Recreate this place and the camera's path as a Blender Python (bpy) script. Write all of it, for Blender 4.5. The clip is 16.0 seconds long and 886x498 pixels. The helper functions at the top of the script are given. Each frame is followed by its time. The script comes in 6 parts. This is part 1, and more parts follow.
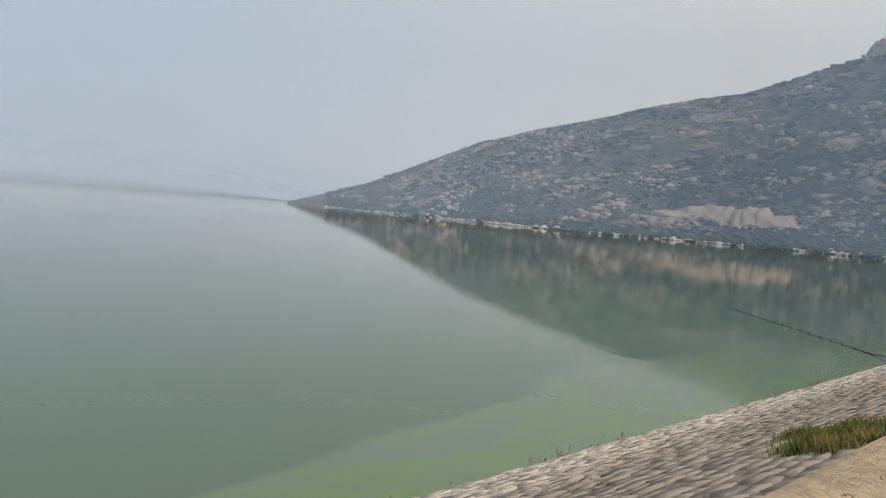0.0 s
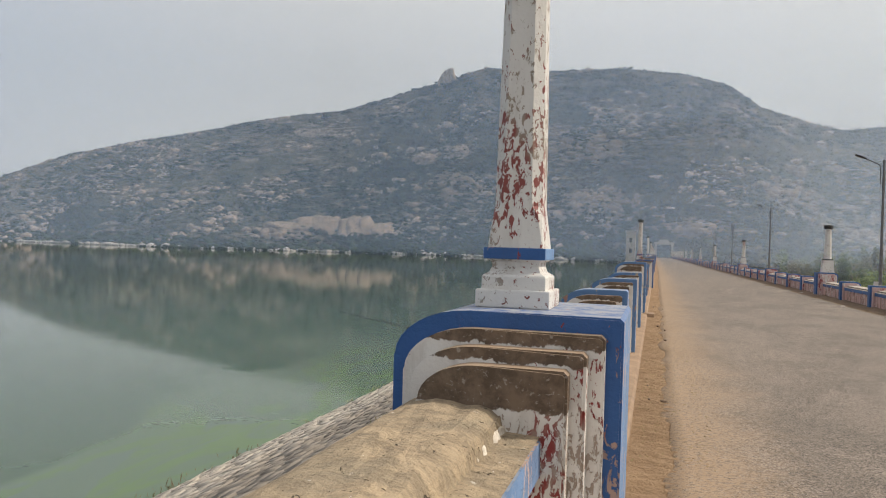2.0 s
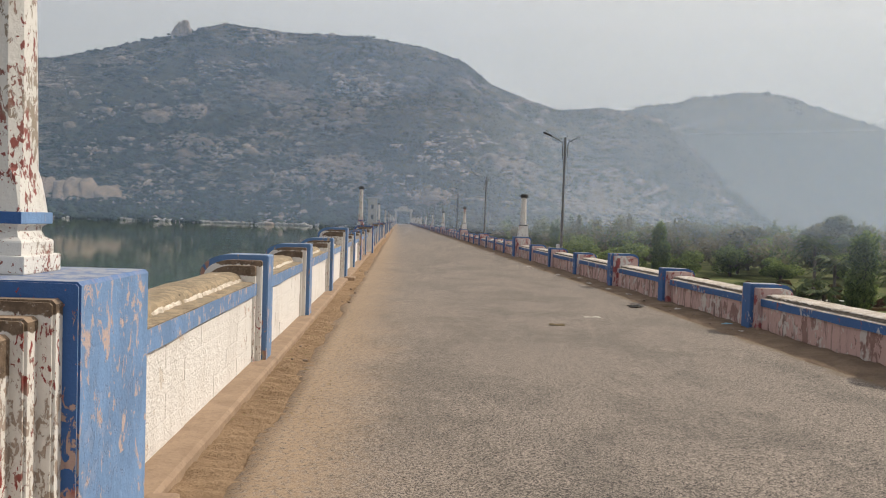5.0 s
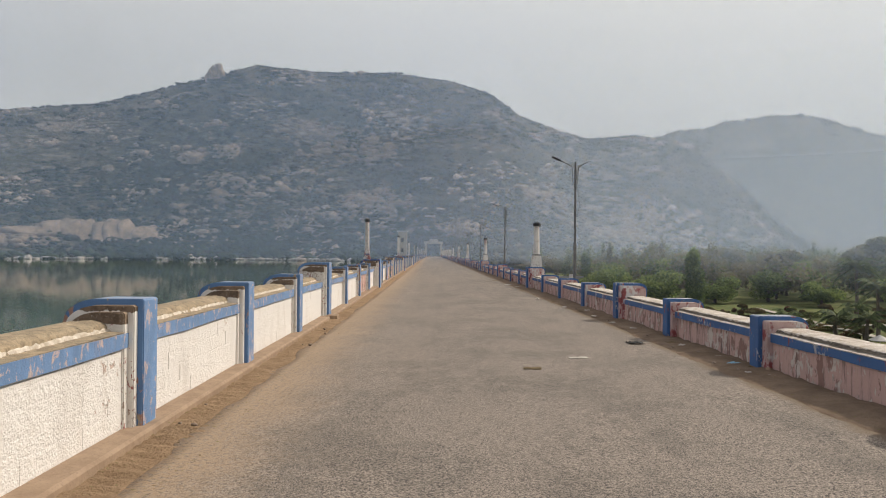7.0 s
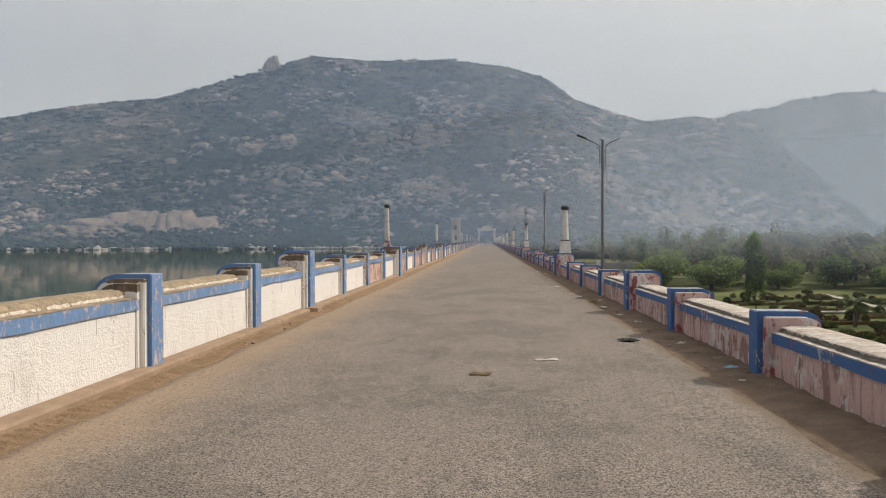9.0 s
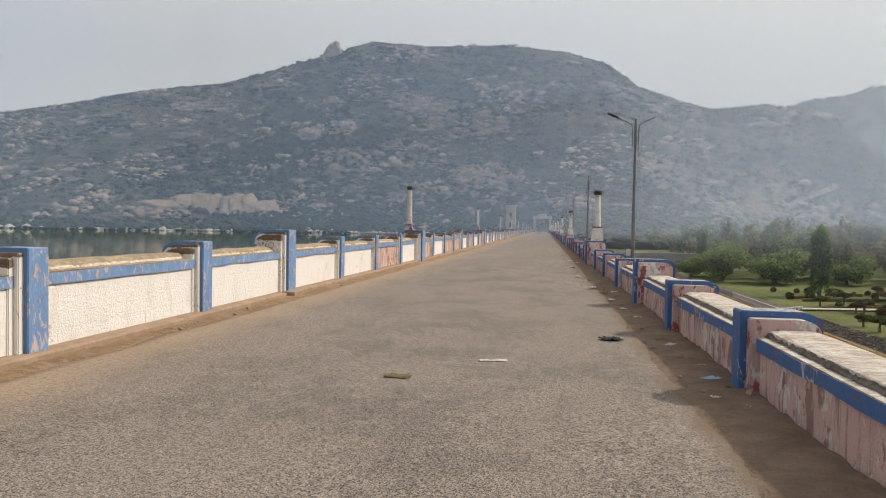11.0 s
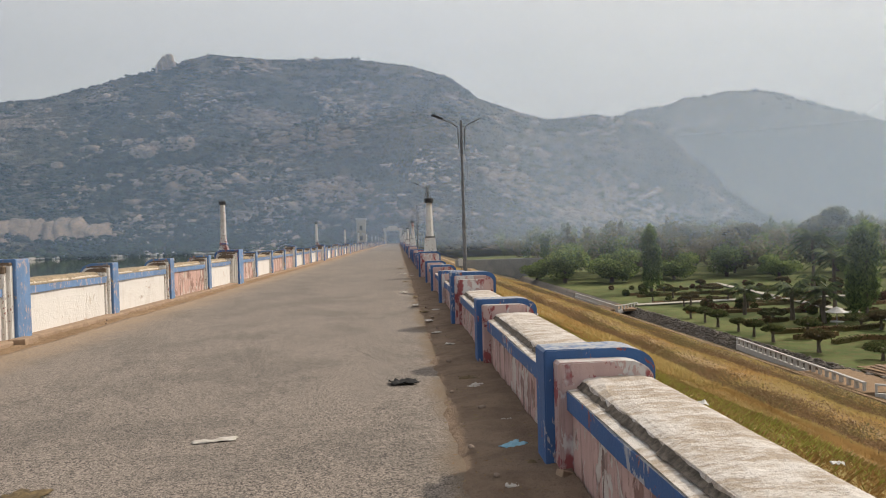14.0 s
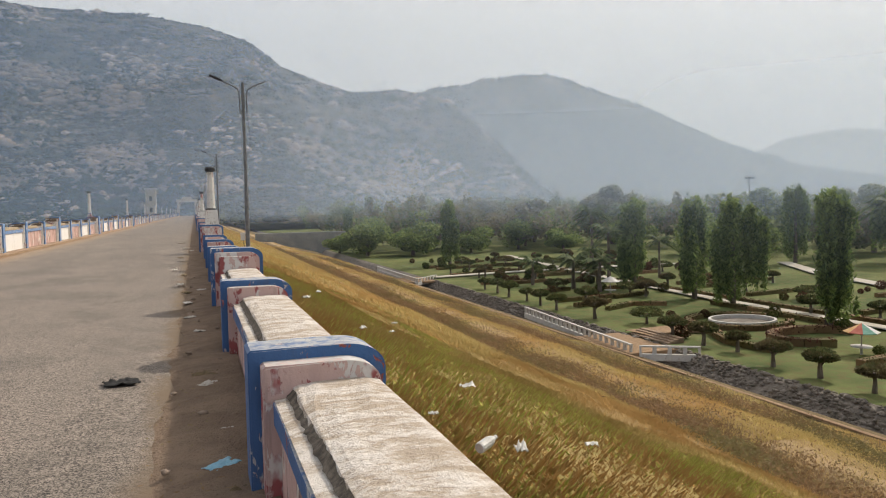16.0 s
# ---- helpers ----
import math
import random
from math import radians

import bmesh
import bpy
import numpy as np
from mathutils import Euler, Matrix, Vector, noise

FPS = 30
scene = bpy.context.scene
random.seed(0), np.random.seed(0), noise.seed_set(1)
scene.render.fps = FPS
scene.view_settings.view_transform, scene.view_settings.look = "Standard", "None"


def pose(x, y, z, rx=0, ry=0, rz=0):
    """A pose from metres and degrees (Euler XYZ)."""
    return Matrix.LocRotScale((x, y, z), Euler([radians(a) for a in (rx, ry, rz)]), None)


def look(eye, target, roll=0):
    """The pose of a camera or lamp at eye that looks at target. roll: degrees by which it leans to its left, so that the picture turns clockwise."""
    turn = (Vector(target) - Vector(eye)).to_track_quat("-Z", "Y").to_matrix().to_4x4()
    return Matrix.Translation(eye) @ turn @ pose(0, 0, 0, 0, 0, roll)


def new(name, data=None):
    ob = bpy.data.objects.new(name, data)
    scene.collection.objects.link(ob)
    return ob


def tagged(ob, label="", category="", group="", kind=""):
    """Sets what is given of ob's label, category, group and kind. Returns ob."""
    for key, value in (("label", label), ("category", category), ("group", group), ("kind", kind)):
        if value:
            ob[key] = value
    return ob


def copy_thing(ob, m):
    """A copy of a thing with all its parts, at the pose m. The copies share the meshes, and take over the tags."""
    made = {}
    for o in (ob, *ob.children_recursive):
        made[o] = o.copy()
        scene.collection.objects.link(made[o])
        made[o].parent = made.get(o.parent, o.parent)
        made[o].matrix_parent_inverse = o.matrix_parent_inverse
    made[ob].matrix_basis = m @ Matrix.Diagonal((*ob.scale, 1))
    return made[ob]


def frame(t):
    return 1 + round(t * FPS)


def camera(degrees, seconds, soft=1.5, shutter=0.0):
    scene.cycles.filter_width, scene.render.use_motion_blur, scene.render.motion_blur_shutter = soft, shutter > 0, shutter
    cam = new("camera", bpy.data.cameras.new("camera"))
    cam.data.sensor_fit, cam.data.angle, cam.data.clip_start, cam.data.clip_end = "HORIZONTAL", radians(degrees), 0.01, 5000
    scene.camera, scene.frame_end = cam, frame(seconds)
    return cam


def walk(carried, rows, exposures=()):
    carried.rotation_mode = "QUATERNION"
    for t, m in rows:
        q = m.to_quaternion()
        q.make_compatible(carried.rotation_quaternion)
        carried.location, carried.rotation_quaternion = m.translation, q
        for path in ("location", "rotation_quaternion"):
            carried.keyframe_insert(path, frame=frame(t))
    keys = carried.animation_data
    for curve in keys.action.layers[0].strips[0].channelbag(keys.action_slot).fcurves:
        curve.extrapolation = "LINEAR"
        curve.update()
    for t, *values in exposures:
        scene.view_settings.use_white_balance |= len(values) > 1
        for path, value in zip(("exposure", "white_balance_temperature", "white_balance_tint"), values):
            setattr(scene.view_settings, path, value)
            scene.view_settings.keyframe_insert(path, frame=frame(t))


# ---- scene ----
cam = camera(63.2, 16.0, 1.05)
PATH = [
    (0, (0.24, -1.53, 1.493), (-1.205, -0.151, 1.393), 4.8),
    (0.5, (0.26, -1.391, 1.491), (-0.998, 0.163, 1.455), 4.3),
    (1, (0.27, -1.273, 1.486), (-0.775, 0.432, 1.487), 3.5),
    (1.5, (0.331, -1.221, 1.477), (-0.48, 0.607, 1.484), 2.7),
    (2, (0.466, -1.148, 1.481), (-0.103, 0.77, 1.478), 1.8),
    (2.5, (0.729, -1.031, 1.496), (0.387, 0.939, 1.473), 1.7),
    (3, (0.905, -1.028, 1.524), (0.748, 0.965, 1.48), 1.9),
    (3.5, (0.993, -1.134, 1.508), (0.961, 0.865, 1.448), 2.2),
    (4, (1.083, -1.197, 1.478), (1.139, 0.801, 1.403), 2.1),
    (4.5, (1.263, -1.206, 1.5), (1.373, 0.79, 1.42), 2.1),
    (4.7, (1.348, -1.2, 1.503), (1.476, 0.796, 1.424), 2.0),
    (7, (2.563, 0.095, 1.513), (2.596, 2.095, 1.526), 0.5),
    (7.5, (2.891, 0.486, 1.508), (2.9, 2.486, 1.532), 0.5),
    (8, (3.261, 0.888, 1.499), (3.244, 2.888, 1.519), 0.5),
    (8.5, (3.595, 1.23, 1.493), (3.533, 3.229, 1.492), 0.4),
    (9, (3.976, 1.586, 1.489), (3.853, 3.582, 1.466), -0.1),
    (9.2, (4.152, 1.714, 1.478), (3.995, 3.708, 1.449), -0.5),
    (11.3, (5.341, 3.262, 1.39), (5.046, 5.239, 1.328), 1.3),
    (11.5, (5.437, 3.385, 1.391), (5.134, 5.361, 1.335), 1.4),
    (12, (5.598, 3.819, 1.397), (5.292, 5.795, 1.358), 1.1),
    (12.5, (5.689, 4.21, 1.423), (5.435, 6.194, 1.406), 0.4),
    (13, (5.89, 4.648, 1.416), (5.732, 6.641, 1.413), -0.7),
    (13.5, (5.931, 5.031, 1.401), (5.915, 7.031, 1.396), -1.3),
    (14, (6.029, 5.305, 1.398), (6.153, 7.301, 1.371), -1.7),
    (14.5, (6.175, 5.513, 1.405), (6.427, 7.496, 1.355), -1.0),
    (15, (6.298, 5.767, 1.399), (6.665, 7.732, 1.331), -0.7),
    (15.5, (6.447, 5.945, 1.387), (6.944, 7.881, 1.299), -0.8),
    (16, (6.65, 6.01, 1.384), (7.299, 7.898, 1.27), -1.1),
]
walk(cam, [(t, look(eye, target, roll)) for t, eye, target, roll in PATH], [(0, 0.05), (2, 0.02), (9, -0.07), (11.5, 0.04), (13, -0.04), (15, 0.06), (16, 0.1)])

# ---- light ----
SUN_AZ, SUN_EL = 64.0, 41.0
world = bpy.data.worlds.new("sky")
scene.world = world
world.use_nodes = True
wn = world.node_tree
sky = wn.nodes.new("ShaderNodeTexSky")
sky.sky_type = "NISHITA"
sky.sun_disc = False
sky.sun_elevation, sky.sun_rotation = radians(SUN_EL), radians(SUN_AZ)
sky.air_density, sky.dust_density, sky.ozone_density = 1.3, 7.0, 2.0
hazy = wn.nodes.new("ShaderNodeMix")
hazy.data_type = "RGBA"
hazy.inputs[0].default_value = 0.8
# the haze is brighter and warmer towards the sun
way, dot, glow, tint = (wn.nodes.new("ShaderNode" + k) for k in ("TexCoord", "VectorMath", "MapRange", "Mix"))
dot.operation, glow.interpolation_type, tint.data_type = "DOT_PRODUCT", "SMOOTHSTEP", "RGBA"
dot.inputs[1].default_value = (math.sin(radians(SUN_AZ)), math.cos(radians(SUN_AZ)), 0.0)
glow.inputs[1].default_value, glow.inputs[2].default_value = -0.9, 0.1
tint.inputs[6].default_value, tint.inputs[7].default_value = (5.3, 5.65, 6.5, 1), (9.6, 9.3, 8.75, 1)
wn.links.new(way.outputs["Generated"], dot.inputs[0])
wn.links.new(dot.outputs["Value"], glow.inputs[0])
wn.links.new(glow.outputs[0], tint.inputs[0])
wn.links.new(tint.outputs[2], hazy.inputs[7])
wn.links.new(sky.outputs[0], hazy.inputs[6])
wn.links.new(hazy.outputs[2], wn.nodes["Background"].inputs[0])
wn.nodes["Background"].inputs[1].default_value = 0.1
sun_data = bpy.data.lights.new("sun", "SUN")
sun_data.energy, sun_data.angle, sun_data.color = 3.3, radians(2.0), (1.0, 0.9, 0.77)
sun = new("sun", sun_data)
sa, se = radians(SUN_AZ), radians(SUN_EL)
SUN_DIR = Vector((math.sin(sa) * math.cos(se), math.cos(sa) * math.cos(se), math.sin(se)))
sun.matrix_world = look(SUN_DIR * 50, (0, 0, 0))

# ---- materials ----


class Mat:
    """A node material on world coordinates."""

    def __init__(self, name, rough=0.85, spec=0.3):
        self.m = bpy.data.materials.new(name)
        self.m.use_nodes = True
        self.t = self.m.node_tree
        self.b = self.t.nodes["Principled BSDF"]
        self.b.inputs["Roughness"].default_value = rough
        self.b.inputs["Specular IOR Level"].default_value = spec
        self.pos = self.t.nodes.new("ShaderNodeNewGeometry").outputs["Position"]

    def node(self, kind):
        return self.t.nodes.new(kind)

    def put(self, a, socket):
        if isinstance(a, bpy.types.NodeSocket):
            self.t.links.new(a, socket)
        elif isinstance(a, (tuple, list)) and socket.type == "RGBA":
            socket.default_value = (*a, 1)
        else:
            socket.default_value = a

    def scaled(self, sx, sy, sz, off=0.0):
        n = self.node("ShaderNodeMapping")
        self.t.links.new(self.pos, n.inputs["Vector"])
        n.inputs["Scale"].default_value = (sx, sy, sz)
        n.inputs["Location"].default_value = (off, off * 1.7, off * 0.6)
        return n.outputs[0]

    def noise(self, scale, detail=5.0, rough=0.6, distort=0.0, stretch=(1, 1, 1), off=0.0):
        n = self.node("ShaderNodeTexNoise")
        self.t.links.new(self.scaled(*stretch, off), n.inputs["Vector"])
        for key, value in (("Scale", scale), ("Detail", detail), ("Roughness", rough), ("Distortion", distort)):
            n.inputs[key].default_value = value
        return n.outputs["Fac"]

    def voronoi(self, scale, stretch=(1, 1, 1), feature="F1"):
        n = self.node("ShaderNodeTexVoronoi")
        n.feature = feature
        self.t.links.new(self.scaled(*stretch), n.inputs["Vector"])
        n.inputs["Scale"].default_value = scale
        return n.outputs["Distance"]

    def math(self, op, a, b=0.0, clamp=False):
        n = self.node("ShaderNodeMath")
        n.operation, n.use_clamp = op, clamp
        self.put(a, n.inputs[0])
        self.put(b, n.inputs[1])
        return n.outputs[0]

    def step(self, a, lo, hi):
        n = self.node("ShaderNodeMapRange")
        n.interpolation_type = "SMOOTHSTEP"
        self.put(a, n.inputs[0])
        n.inputs[1].default_value, n.inputs[2].default_value = lo, hi
        return n.outputs[0]

    def mix(self, fac, a, b):
        n = self.node("ShaderNodeMix")
        n.data_type = "RGBA"
        self.put(fac, n.inputs[0])
        self.put(a, n.inputs[6])
        self.put(b, n.inputs[7])
        return n.outputs[2]

    def axis(self, i):
        n = self.node("ShaderNodeSeparateXYZ")
        self.t.links.new(self.pos, n.inputs[0])
        return n.outputs[i]

    def island(self):
        return self.node("ShaderNodeNewGeometry").outputs["Random Per Island"]

    def each(self):
        return self.node("ShaderNodeObjectInfo").outputs["Random"]

    def done(self, color, bump=None, strength=0.3, dist=0.02, rough=None):
        self.put(color, self.b.inputs["Base Color"])
        if bump is not None:
            n = self.node("ShaderNodeBump")
            n.inputs["Strength"].default_value, n.inputs["Distance"].default_value = strength, dist
            self.put(bump, n.inputs["Height"])
            self.t.links.new(n.outputs[0], self.b.inputs["Normal"])
        if rough is not None:
            self.put(rough, self.b.inputs["Roughness"])
        return self.m


def peel(name, paint, under_a, under_b, cut, scale=9.0, tall=0.5, dirt=(0.2, 0.16, 0.12), dirty=0.35, rough=0.6, bare=None, bump=0.7, deep=0.009, lime=0.0, runs=(0.52, 0.75), lit_bleach=None, band=0.05):
    """Old paint with chips down to two older layers; a higher cut leaves more paint."""
    g = Mat(name, rough)
    n1 = g.noise(scale, 6, 0.65, 0.6, (1, 1, tall))
    n2 = g.noise(1.7, 3, 0.5, 0.0, (1, 1, 0.7), 3.0)
    v = g.math("ADD", g.math("MULTIPLY", n1, 0.62), g.math("MULTIPLY", n2, 0.38))
    chip = g.step(v, cut, cut + 0.014)
    under = g.mix(g.step(g.noise(4.0, 4, 0.6, 0, (1, 1, 0.6), 7.0), 0.46, 0.54), under_a, under_b)
    tone = g.mix(g.step(g.noise(3.0, 5, 0.65, 0, (1, 1, 0.4), 1.0), 0.48, 0.8), paint, [c * 0.72 + d * 0.18 for c, d in zip(paint, dirt)])
    streak = g.step(g.noise(7.0, 5, 0.7, 0, (1, 1, 0.12), 5.0), *runs)
    col = g.mix(g.math("MULTIPLY", streak, dirty), tone, dirt)
    col = g.mix(chip, col, under)
    if bare:
        # paint weathered away from the upper edge, sandy on top
        edge = g.math("ADD", g.math("MULTIPLY", g.math("SUBTRACT", g.noise(16.0, 5, 0.65, 0.4, (1, 1, 0.6), 8.0), 0.5), 0.07), g.math("MULTIPLY", g.math("SUBTRACT", g.noise(2.2, 2, 0.5, 0, (1, 1, 0.2), 11.0), 0.5), 0.07))
        worn = g.step(g.math("ADD", g.axis(2), edge), bare[3] - band - 0.003, bare[3] - band + 0.003)
        raw = g.mix(g.step(g.noise(11.0, 6, 0.7, 0, (1, 1, 1), 6.0), 0.36, 0.64), bare[:3], [c * 1.9 for c in bare[:3]])
        raw = g.mix(g.math("MULTIPLY", g.step(g.noise(45.0, 4, 0.7, 0.4), 0.6, 0.64), 0.55), raw, (0.42, 0.38, 0.34))
        face = g.node("ShaderNodeSeparateXYZ")
        g.t.links.new(g.node("ShaderNodeNewGeometry").outputs["Normal"], face.inputs[0])
        raw = g.mix(g.math("MULTIPLY", g.step(face.outputs[2], 0.5, 0.9), 0.85), raw, (0.4, 0.29, 0.2))
        col = g.mix(worn, col, raw)
    if lit_bleach:
        # road side bleached, with sunlight painted into its colour and long pale scratches
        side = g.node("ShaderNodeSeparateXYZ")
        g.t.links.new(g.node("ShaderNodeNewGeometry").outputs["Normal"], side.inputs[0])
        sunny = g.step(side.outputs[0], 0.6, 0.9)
        pale = g.mix(g.step(g.noise(10.0, 6, 0.75, 0.8, (1, 1, 0.5), 2.0), 0.558, 0.585), g.mix(g.step(g.noise(5.0, 5, 0.7, 0, (1, 1, 0.4), 4.0), 0.35, 0.7), lit_bleach, [c * 1.35 for c in lit_bleach]), (0.52, 0.4, 0.35))
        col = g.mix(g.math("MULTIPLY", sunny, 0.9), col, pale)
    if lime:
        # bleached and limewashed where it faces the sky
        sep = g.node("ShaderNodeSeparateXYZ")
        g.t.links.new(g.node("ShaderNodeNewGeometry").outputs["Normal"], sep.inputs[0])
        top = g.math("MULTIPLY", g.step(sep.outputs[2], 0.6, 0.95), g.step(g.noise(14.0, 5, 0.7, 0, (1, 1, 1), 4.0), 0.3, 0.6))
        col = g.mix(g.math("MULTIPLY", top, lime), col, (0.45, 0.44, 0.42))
    fine = g.noise(60.0, 3, 0.6)
    h = g.math("ADD", g.math("MULTIPLY", chip, -0.5), g.math("ADD", g.math("MULTIPLY", fine, 0.45), g.math("MULTIPLY", g.noise(18.0, 4, 0.6), 0.7)))
    return g.done(col, h, bump, deep)


BLUE = peel("blue_paint", (0.04, 0.112, 0.3), (0.28, 0.055, 0.05), (0.42, 0.3, 0.26), 0.56, 22.0, 0.5, (0.08, 0.09, 0.13), 0.3, lime=0.7, lit_bleach=(0.15, 0.25, 0.42))
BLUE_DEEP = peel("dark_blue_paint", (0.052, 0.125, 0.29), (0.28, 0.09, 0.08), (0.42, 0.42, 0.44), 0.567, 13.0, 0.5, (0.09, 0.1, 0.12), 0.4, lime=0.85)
BLUE_WORN = peel("worn_blue_paint", (0.1, 0.195, 0.375), (0.36, 0.2, 0.15), (0.36, 0.3, 0.22), 0.546, 13.0, 0.4, (0.13, 0.13, 0.15), 0.4, lime=0.5, lit_bleach=(0.13, 0.22, 0.38))
WHITE_PEEL = peel("peeling_white_paint", (0.66, 0.63, 0.6), (0.25, 0.055, 0.045), (0.33, 0.29, 0.25), 0.55, 30.0, 0.5, (0.3, 0.25, 0.2), 0.35)
BASE_WHITE = peel("chipped_base_paint", (0.68, 0.66, 0.63), (0.25, 0.085, 0.07), (0.34, 0.3, 0.26), 0.515, 50.0, 0.9, (0.36, 0.32, 0.28), 0.4)
PILLAR_WHITE = peel("pillar_white_paint", (0.68, 0.66, 0.63), (0.25, 0.075, 0.065), (0.32, 0.27, 0.22), 0.537, 46.0, 0.5, (0.36, 0.32, 0.28), 0.4)


def step_brown(top, band):
    """White moulding stripped to brown plaster over a band below its top."""
    return peel("stripped_step_plaster", (0.7, 0.67, 0.63), (0.25, 0.045, 0.04), (0.36, 0.29, 0.24), 0.565, 40.0, 0.5, (0.36, 0.31, 0.26), 0.4, bare=(0.105, 0.075, 0.052, top), band=band)


WALL_WHITE = peel("whitewash", (0.76, 0.73, 0.695), (0.6, 0.47, 0.4), (0.66, 0.6, 0.53), 0.61, 7.0, 1.0, (0.45, 0.36, 0.28), 0.2, 0.85, bump=0.8, deep=0.035)
WALL_PINK = peel("pink_wash", (0.58, 0.385, 0.335), (0.62, 0.55, 0.49), (0.3, 0.18, 0.15), 0.525, 6.0, 0.5, (0.1, 0.075, 0.06), 0.75, 0.85, bump=0.8, deep=0.025, runs=(0.49, 0.62))
STEP_PINK = peel("pink_step_wash", (0.52, 0.37, 0.34), (0.6, 0.57, 0.55), (0.3, 0.09, 0.09), 0.505, 9.0, 0.5, (0.14, 0.11, 0.1), 0.55, 0.8, lime=0.9)
PALE_WHITE = peel("far_white_paint", (0.52, 0.5, 0.47), (0.4, 0.36, 0.32), (0.45, 0.4, 0.36), 0.57, 5.0, 0.6, (0.3, 0.28, 0.25), 0.3)


def plain(name, a, b, scale, rough=0.85, strength=0.4, fine=None, dist=0.02, stretch=(1, 1, 1), spec=0.3):
    g = Mat(name, rough, spec)
    n = g.noise(scale, 6, 0.65, 0.3, stretch)
    f = g.noise(fine or scale * 9, 4, 0.6)
    col = g.mix(g.step(n, 0.3, 0.7), a, b)
    col = g.mix(g.math("MULTIPLY", g.step(f, 0.5, 0.75), 0.35), col, [x * 0.55 for x in a])
    return g.done(col, g.math("ADD", n, g.math("MULTIPLY", f, 0.5)), strength, dist)



def coping_material():
    g = Mat("sandy_coping", 0.95, 0.2)
    broad, mid, fine = g.noise(2.2, 5, 0.65, 0.4), g.noise(9.0, 6, 0.72, 0.5, (1, 1, 1), 2.0), g.noise(60.0, 4, 0.7)
    col = g.mix(g.step(mid, 0.38, 0.64), (0.25, 0.2, 0.14), (0.43, 0.335, 0.225))
    col = g.mix(g.math("MULTIPLY", g.step(broad, 0.45, 0.65), 0.5), col, (0.28, 0.24, 0.175))
    col = g.mix(g.math("MULTIPLY", g.step(fine, 0.52, 0.7), 0.5), col, (0.16, 0.125, 0.085))
    pit = g.step(g.noise(26.0, 3, 0.6, 0.8, (1, 1, 1), 7.0), 0.655, 0.7)
    col = g.mix(g.math("MULTIPLY", pit, 0.8), col, (0.06, 0.05, 0.04))
    fleck = g.step(g.noise(30.0, 3, 0.6, 0.5, (1, 1, 1), 13.0), 0.69, 0.72)
    col = g.mix(g.math("MULTIPLY", fleck, 0.8), col, (0.6, 0.55, 0.48))
    h = g.math("ADD", g.math("ADD", mid, g.math("MULTIPLY", fine, 0.35)), g.math("MULTIPLY", pit, -0.7))
    return g.done(col, h, 1.0, 0.02)


COPING = coping_material()
MORTAR = plain("pale_mortar", (0.42, 0.35, 0.27), (0.72, 0.66, 0.58), 14.0, 0.95, 0.8, 70, 0.01)
GRIME = plain("joint_grime", (0.06, 0.05, 0.04), (0.2, 0.165, 0.13), 22.0, 0.95, 0.8, 90, 0.01)
KERB = plain("pink_kerb", (0.25, 0.175, 0.12), (0.345, 0.248, 0.172), 4.0, 0.9, 0.5, 40, 0.01)
DARK_CAP = plain("blackened_cap", (0.025, 0.024, 0.026), (0.06, 0.06, 0.06), 12.0, 0.8)
STEEL = plain("galvanised_pole", (0.12, 0.125, 0.13), (0.2, 0.2, 0.205), 8.0, 0.5, 0.1)
LAMP_DARK = plain("lamp_housing", (0.02, 0.02, 0.022), (0.035, 0.035, 0.04), 8.0, 0.5, 0.1)
TRUNK = plain("grey_bark", (0.1, 0.08, 0.06), (0.2, 0.17, 0.14), 5.0, 0.95, 0.8, 30, 0.03, (1, 1, 0.3))
STONE_PATH = plain("pale_path", (0.42, 0.37, 0.3), (0.5, 0.46, 0.4), 0.6, 0.95, 0.3)
DARK_STONE = plain("dark_rubble", (0.125, 0.108, 0.09), (0.25, 0.215, 0.18), 1.2, 0.9, 0.9, 6, 0.15)
WALL_GREY = plain("grey_masonry", (0.2, 0.2, 0.19), (0.28, 0.27, 0.25), 0.4, 0.9, 0.5, 3)


